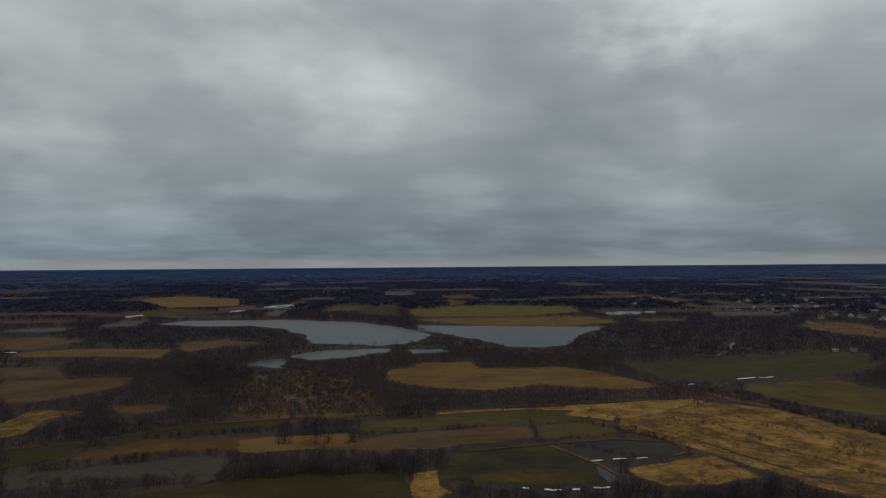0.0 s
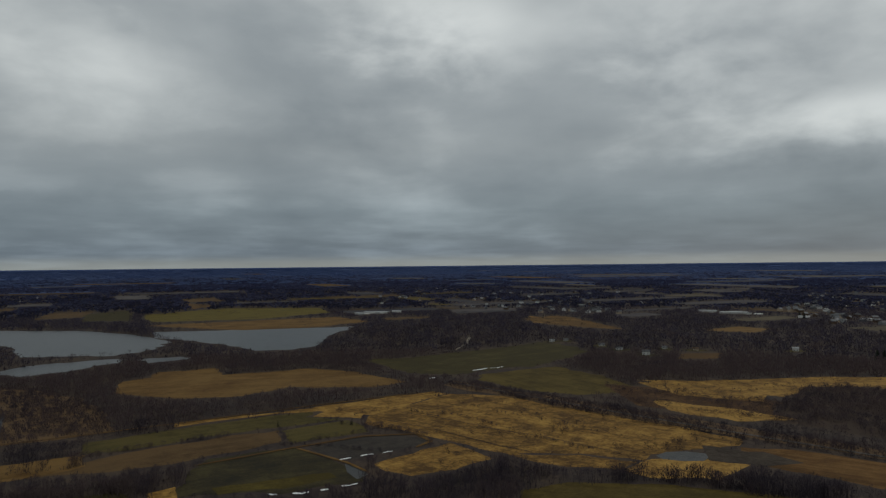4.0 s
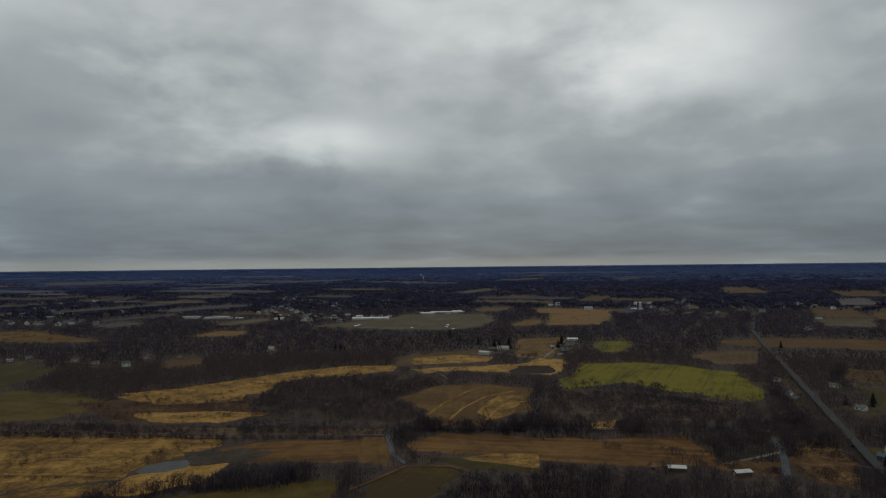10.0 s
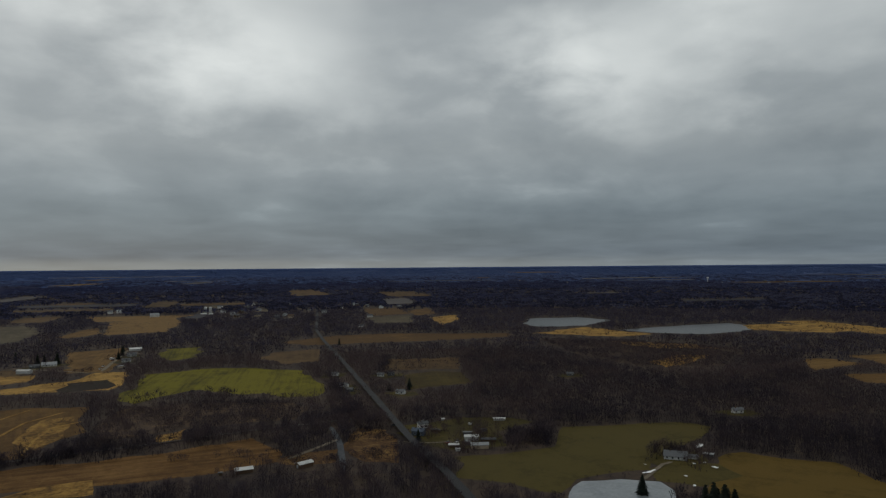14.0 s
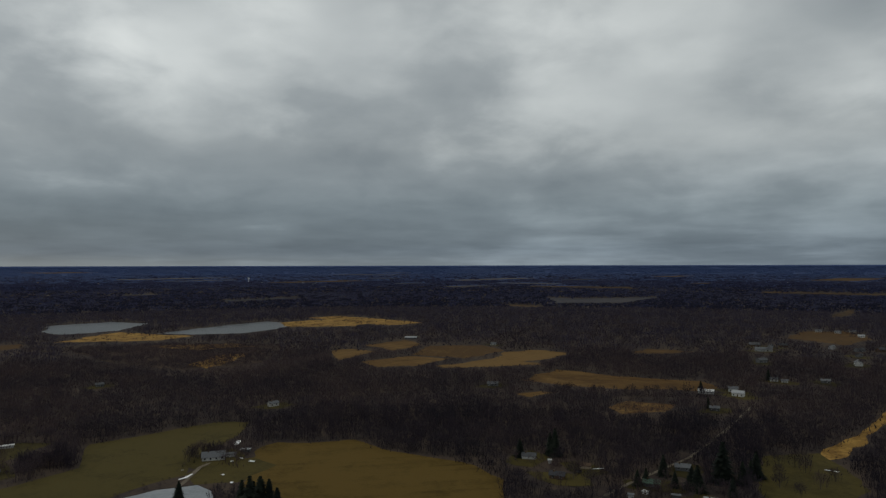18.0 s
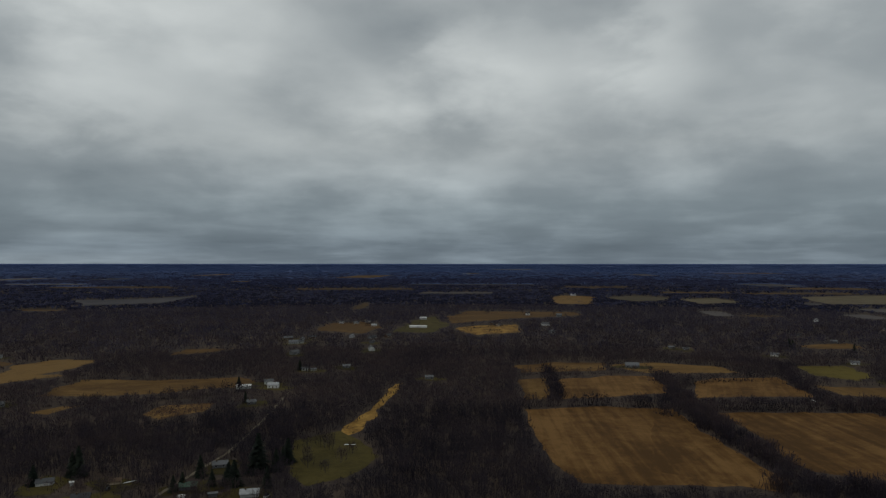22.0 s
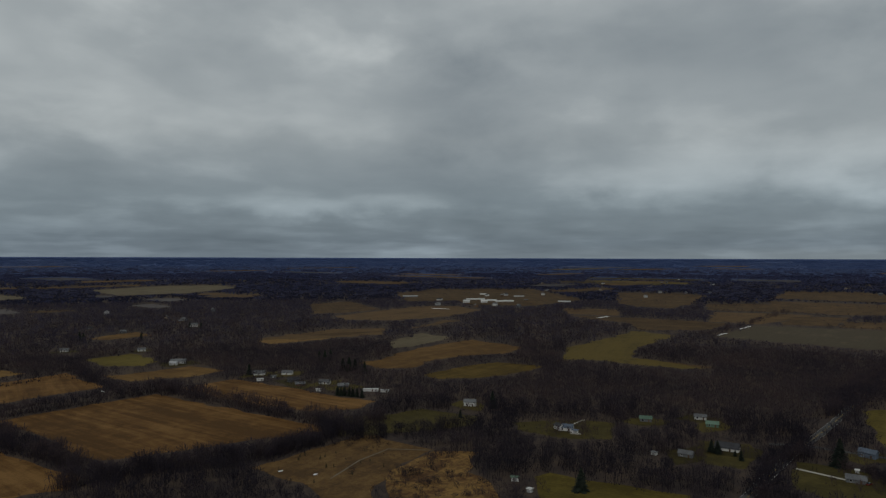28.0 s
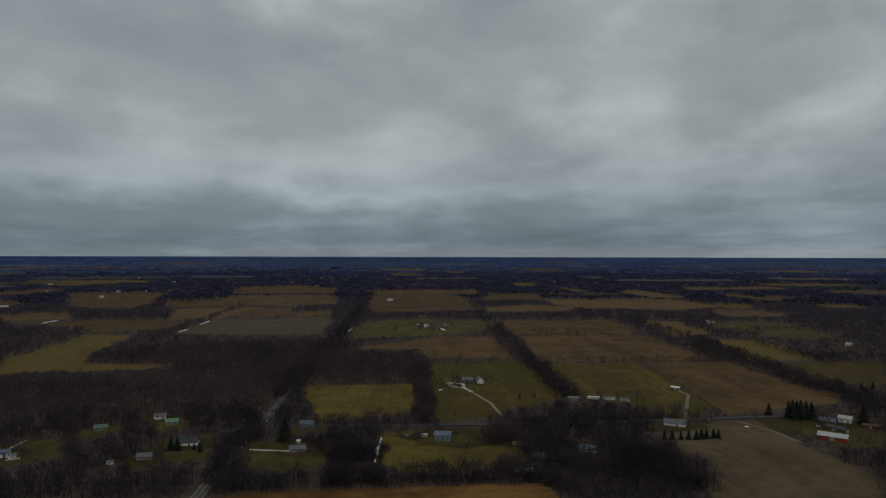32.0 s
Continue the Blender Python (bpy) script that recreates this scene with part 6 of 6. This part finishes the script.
hedgerow(12, 11, (-166, -553), (-184, -542))
hedgerow(22, 12, (-590, -57), (-752, -46), (-1004, -16), (-1555, 25), (-2215, 65))
hedgerow(13, 12, (-757, 76), (-587, 62), (-488, 53))
hedgerow(15, 12, (-1182, 258), (-976, 230), (-723, 201), (-611, 189), (-554, 184))
hedgerow(8, 9, (-761, 82), (-749, 215), (-743, 327), (-742, 444))
hedgerow(2.5, 2.5, (-739, 325), (-610, 307), (-531, 292), (-480, 280))
hedgerow(24, 11, (-1260, 532), (-882, 486), (-712, 453), (-531, 421), (-479, 412))
hedgerow(10, 10, (-494, -24), (-493, 12), (-492, 49))
hedgerow(14, 11, (-363, -69), (-364, -35), (-365, 24), (-359, 103), (-337, 109))
hedgerow(8, 8, (-1780, 310), (-1354, 260), (-1092, 228))
hedgerow(8, 8, (-984, -16), (-978, 96), (-1000, 208), (-996, 438))
hedgerow(7, 8, (-1354, 22), (-1392, 150), (-1254, 272))
hedgerow(10, 11, (-474, 99), (-475, 132), (-481, 181), (-484, 222), (-483, 261))
hedgerow(30, 11, (-445, 93), (-421, 121), (-374, 121), (-370, 153), (-400, 183), (-329, 178))
hedgerow(30, 4, (-459, -22), (-437, -7), (-400, 3), (-435, 11))
hedgerow(9, 9, (-1024, 460), (-771, 432), (-732, 459))
hedgerow(8, 8, (-998, 550), (-904, 566), (-722, 544))
hedgerow(7, 7, (-1110, 632), (-1044, 724), (-916, 744))
hedgerow(2.5, 3, (249, 522), (256, 474))
hedgerow(2.5, 3, (286, 390), (292, 348))
hedgerow(2.5, 2.5, (302, 528), (304, 485))
hedgerow(4, 4, (199, 487), (212, 459), (222, 428))
hedgerow(2.5, 3, (130, 464), (180, 406))
hedgerow(9, 7, (173, 334), (201, 328), (232, 327), (244, 312))
hedgerow(16, 9, (268, 294), (287, 281), (309, 257), (319, 226), (347, 208))
hedgerow(6, 5, (368, 557), (389, 448), (416, 345), (440, 263), (452, 208))
hedgerow(4, 3.5, (352, 533), (371, 427), (397, 329), (422, 252), (433, 203))
hedgerow(6, 9, (467, 189), (482, 137), (498, 80), (520, 8))
hedgerow(7, 10, (478, 194), (493, 140), (512, 82), (533, 8), (549, -78))
hedgerow(3, 5, (-147, 519), (-88, 518), (-48, 518))
hedgerow(3, 4, (10, 495), (60, 500), (102, 503))
hedgerow(6, 6, (-203, 438), (-164, 441), (-131, 450), (-102, 458))
hedgerow(6, 7, (-160, 400), (-125, 400), (-83, 400))
hedgerow(5, 8, (96, 1438), (132, 1324), (154, 1204))
hedgerow(6, 7, (-46, 1070), (22, 1040), (110, 1068))
hedgerow(3, 3, (126, 455), (175, 463), (192, 463))
hedgerow(9, 10, (659, 61), (640, 10), (625, -52))
hedgerow(4, 6, (459, 59), (461, 22), (449, -11))
hedgerow(22, 11, (448, -167), (444, -182), (435, -195))
hedgerow(14, 8, (382, -241), (381, -258), (378, -265))
hedgerow(8, 9, (669, 110), (691, 68), (671, 8))
hedgerow(8, 10, (478, 189), (473, 157), (491, 120), (512, 99))
hedgerow(9, 11, (776, -78), (638, -75), (502, -79))
hedgerow(9, 11, (437, -99), (399, -100), (377, -104))
hedgerow(10, 10, (767, -135), (857, -158), (841, -249))
hedgerow(8, 10, (801, -141), (794, -235))
hedgerow(10, 10, (313, -583), (266, -594), (228, -619), (187, -642))
hedgerow(6, 8, (-16, -1372), (-138, -1374))
hedgerow(14, 10, (-325, -322), (-352, -298), (-385, -277), (-414, -263))
hedgerow(10, 11, (-369, -72), (-410, -73), (-465, -70), (-511, -65))
hedgerow(8, 10, (-432, -69), (-465, -66))
hedgerow(14, 10, (-1094, -284), (-1384, -264), (-1730, -265))
hedgerow(8, 7, (-1108, -412), (-1098, -326), (-1108, -280))
hedgerow(8, 8, (-1555, -590), (-1575, -445), (-1750, -455), (-1960, -345))
hedgerow(7, 7, (-1655, -265), (-1670, -40))
hedgerow(7, 8, (-1358, -142), (-1372, -34))
hedgerow(8, 7, (-1600, -415), (-1675, -295))
hedgerow(8, 7, (-1378, 34), (-1366, 134))
hedgerow(8, 8, (-1350, 282), (-1334, 430))
hedgerow(9, 8, (-1064, 250), (-1040, 458))
hedgerow(14, 9, (-1012, 558), (-1038, 700), (-1068, 826))
hedgerow(8, 8, (-904, 566), (-722, 536))

hedgerow(5, 10, (-48, 481), (-20, 475), (7, 474))
hedgerow(14, 10, (-70, 410), (-46, 408), (-11, 409), (25, 406), (42, 409))
hedgerow(2, 2, (270, 490), (282, 443), (281, 398), (289, 377), (300, 340))
hedgerow(2, 2, (306, 473), (325, 434), (328, 395), (336, 367))
hedgerow(3, 4, (-144, 510), (-108, 513), (-74, 518), (-50, 520))
hedgerow(3, 4, (-146, 457), (-124, 463), (-97, 461), (-73, 453))
hedgerow(5, 5, (-174, 410), (-145, 408), (-115, 407), (-84, 403))
hedgerow(3, 3, (183, 498), (194, 485), (203, 465), (214, 443))
hedgerow(5, 8, (80, 1469), (127, 1321), (166, 1169))
hedgerow(2, 2.2, (458, 473), (497, 458), (513, 413), (515, 369))
hedgerow(2, 2.2, (420, 427), (446, 385), (472, 350))

# ---- single trees and shrubs ----
def needle_crown(tiers, around, seed, reach=0.24, low=0.08):
    """A conifer crown of height 1: tiers of drooping, uneven branches."""
    g = np.random.default_rng(seed)
    v, f = [], []
    for i in range(tiers):
        z = low + (0.97 - low) * i / (tiers - 1)
        rad = reach * (1 - (z - low) / (1.02 - low)) ** 0.8 + 0.015
        for j in range(around):
            a = 6.283 * (j + g.uniform(0, 1)) / around
            rr = rad * g.uniform(0.65, 1.2)
            w = 0.05 + rad * 0.55
            c, sn = math.cos(a), math.sin(a)
            k = len(v)
            tip = z - 0.35 * rr + g.uniform(-0.01, 0.01)
            v += [(0, 0, z + 0.05), (c * rr * 0.6 - sn * w * 0.4, sn * rr * 0.6 + c * w * 0.4, tip + 0.035), (c * rr, sn * rr, tip), (c * rr * 0.6 + sn * w * 0.4, sn * rr * 0.6 - c * w * 0.4, tip + 0.035)]
            f += [(k, k + 1, k + 2), (k, k + 2, k + 3)]
    return np.array(v), np.array(f)


def stem(name, r0, r1, z1, seg=7):
    bm = bmesh.new()
    bmesh.ops.create_cone(bm, cap_ends=True, segments=seg, radius1=r0, radius2=r1, depth=z1 + 0.03, matrix=Matrix.Translation((0, 0, (z1 - 0.03) / 2)))
    return shared(name, bm, MAT["bark"])


CROWNS = [mesh_of("crown", *needle_crown(17, 10, s, 0.31, 0.05), MAT["needles"]) for s in (1, 2, 3)]
STEM = stem("trunk", 0.018, 0.004, 0.95)
SHRUBS = [mesh_of("juniper", *needle_crown(8, 8, s, 0.3, 0.02), MAT["juniper"]) for s in (5, 6)]
BARE = [mesh_of("crown", *bare_tree(14, 230, 40, 0.005, s), MAT["twigs"]) for s in (41, 42)]
BARE_STEM = stem("trunk", 0.022, 0.009, 0.55)
turns = random.Random(4)


def conifer(x, y, tall):
    top = stand("spruce_tree", x, y, turns.randrange(360), "dark green spruce tree with drooping branches" if tall > 7 else "small dark green cone-shaped spruce tree", "tree", "conifers")
    m = Matrix.Diagonal((tall * turns.uniform(1.1, 1.5), tall * turns.uniform(1.1, 1.5), tall, 1))
    part("trunk", STEM, None, top, "", m)
    part("crown", turns.choice(CROWNS), None, top, "", m)


def juniper(x, y, tall):
    r = turns.randrange(360)
    ob = new("juniper_shrub", turns.choice(SHRUBS))
    ob.matrix_basis = Matrix.Translation(lift(x, y, 0)) @ Matrix.Rotation(radians(r), 4, "Z") @ Matrix.Diagonal((tall, tall, tall, 1))
    tagged(ob, "dark olive juniper shrub in dry grass", "shrub", "shrubs")


def lone_tree(x, y, tall):
    top = stand("bare_tree", x, y, turns.randrange(360), "leafless grey-brown deciduous tree standing alone", "tree", "lone trees")
    m = Matrix.Diagonal((tall, tall, tall, 1))
    part("trunk", BARE_STEM, None, top, "", m)
    part("crown", turns.choice(BARE), None, top, "fine bare twigs", m)


conifer(974, 270, 14)
conifer(984, 265, 12)
conifer(972, 247, 15)
conifer(1040, 183, 12)
conifer(998, 180, 11)
conifer(1083, 189, 10)
conifer(1058, 386, 14)
conifer(1083, 377, 15)
conifer(1044, 346, 12)
conifer(1024, 381, 12)
conifer(1015, 307, 13)
conifer(857, 470, 13)
conifer(872, 470, 12)
conifer(857, 456, 11)
conifer(1584, 782, 16)
conifer(1589, 771, 14)
conifer(1383, 918, 14)
conifer(1371, 900, 12)
conifer(109, -394, 22)
conifer(99, -395, 13)
conifer(96, -412, 15)
conifer(98, -408, 11)
conifer(97, -368, 11)
conifer(115, -369, 14)
conifer(119, -372, 12)
conifer(127, -369, 9)
conifer(144, -359, 9)
conifer(141, -364, 9)
conifer(139, -385, 12)
conifer(224, -369, 11)
conifer(208, -385, 17)
conifer(211, -384, 14)
conifer(203, -664, 10)
conifer(174, -588, 10)
conifer(166, -767, 12)
conifer(278, -202, 17)
conifer(272, -202, 20)
conifer(273, -209, 18)
conifer(269, -211, 17)
conifer(277, -208, 15)
conifer(263, -211, 14)
conifer(321, -195, 10)
conifer(-452, -564, 12)
conifer(-432, -420, 8)
conifer(-432, -416, 8)
conifer(-434, -414, 9)
conifer(-435, -409, 8)
conifer(-435, -405, 8)
conifer(-436, -401, 8)
conifer(-437, -396, 8)
conifer(-558, -563, 14)
conifer(-572, -568, 13)
conifer(-529, -507, 13)
conifer(-528, -497, 15)
conifer(-535, -495, 13)
conifer(-531, -478, 12)
conifer(-560, -574, 12)
conifer(-468, -284, 14)
conifer(-426, -287, 6)
conifer(-442, -110, 8)
conifer(-441, -106, 8)
conifer(-434, -91, 6)
conifer(-441, -96, 4)
conifer(-328, -146, 12)
conifer(-492, -987, 13)
conifer(-492, -976, 12)
conifer(-549, -925, 12)
conifer(-676, -996, 13)
conifer(-700, -999, 11)
conifer(-455, -42, 16)
conifer(-426, 205, 6.5)
conifer(-425, 210, 6.5)
conifer(-425, 216, 6)
conifer(-424, 221, 6.5)
conifer(-423, 226, 6.5)
conifer(-424, 230, 7)
conifer(-425, 234, 6.5)
conifer(-425, 239, 6.5)
conifer(-424, 242, 6)
conifer(-470, 324, 13)
conifer(-468, 326, 14)
conifer(-469, 330, 13)
conifer(-467, 332, 14)
conifer(-468, 337, 13)
conifer(-469, 342, 12)
conifer(-482, 316, 9)
conifer(-447, 367, 15)
conifer(-568, 464, 6)
conifer(-565, 473, 7)
conifer(-558, 185, 4)
conifer(-563, 142, 4)
conifer(-571, 157, 4)
conifer(660, -124, 8)
conifer(657, -143, 8)
conifer(462, -107, 8)
conifer(1073, -123, 10)
conifer(672, -147, 9)
juniper(-259, -297, 3)
juniper(-280, -304, 3.2)
juniper(-285, -308, 2.6)
juniper(-289, -308, 2.6)
juniper(-289, -295, 3)
juniper(-294, -296, 2.6)
juniper(-280, -281, 3)
juniper(-283, -278, 2.4)
juniper(-279, -260, 2.6)
juniper(-297, -270, 2.2)
juniper(-303, -268, 2.4)
juniper(-317, -285, 2.2)
juniper(-300, -255, 2.4)
juniper(-303, -296, 2)
juniper(-297, -282, 2)
juniper(-257, -267, 2.6)
juniper(139, 512, 5)
juniper(81, 505, 2.4)
juniper(90, 507, 2)
juniper(35, 499, 2.4)
juniper(-615, 134, 3)
juniper(-610, 129, 3)
juniper(-511, 79, 3)
juniper(-423, 72, 3.5)
juniper(-429, 75, 4)
juniper(-439, -54, 2.4)
juniper(-439, -52, 2.4)
juniper(-396, -52, 2.4)
juniper(-356, -70, 3)
juniper(249, 508, 3)
juniper(189, 489, 5)
juniper(375, -238, 3)
juniper(373, -229, 2.4)
lone_tree(-92, -1596, 14)
lone_tree(-710, -2185, 16)
lone_tree(177, -349, 12)
lone_tree(162, -340, 12)
lone_tree(151, -353, 12)
lone_tree(83, -448, 11)
lone_tree(78, -452, 11)
lone_tree(91, -445, 11)
lone_tree(444, 187, 13)
lone_tree(425, 184, 13)
lone_tree(424, 176, 12)
lone_tree(382, -245, 11)
lone_tree(385, -250, 12)
lone_tree(380, -238, 10)
lone_tree(877, 194, 8)
lone_tree(875, 188, 9)
lone_tree(872, 203, 8)
lone_tree(870, 196, 8)
lone_tree(-1080, 111, 12)
lone_tree(-1084, 71, 10)
lone_tree(76, -440, 10)
lone_tree(86, -421, 9)
lone_tree(64, -412, 11)
lone_tree(70, -392, 9)
lone_tree(82, -402, 10)
lone_tree(60, -432, 9)
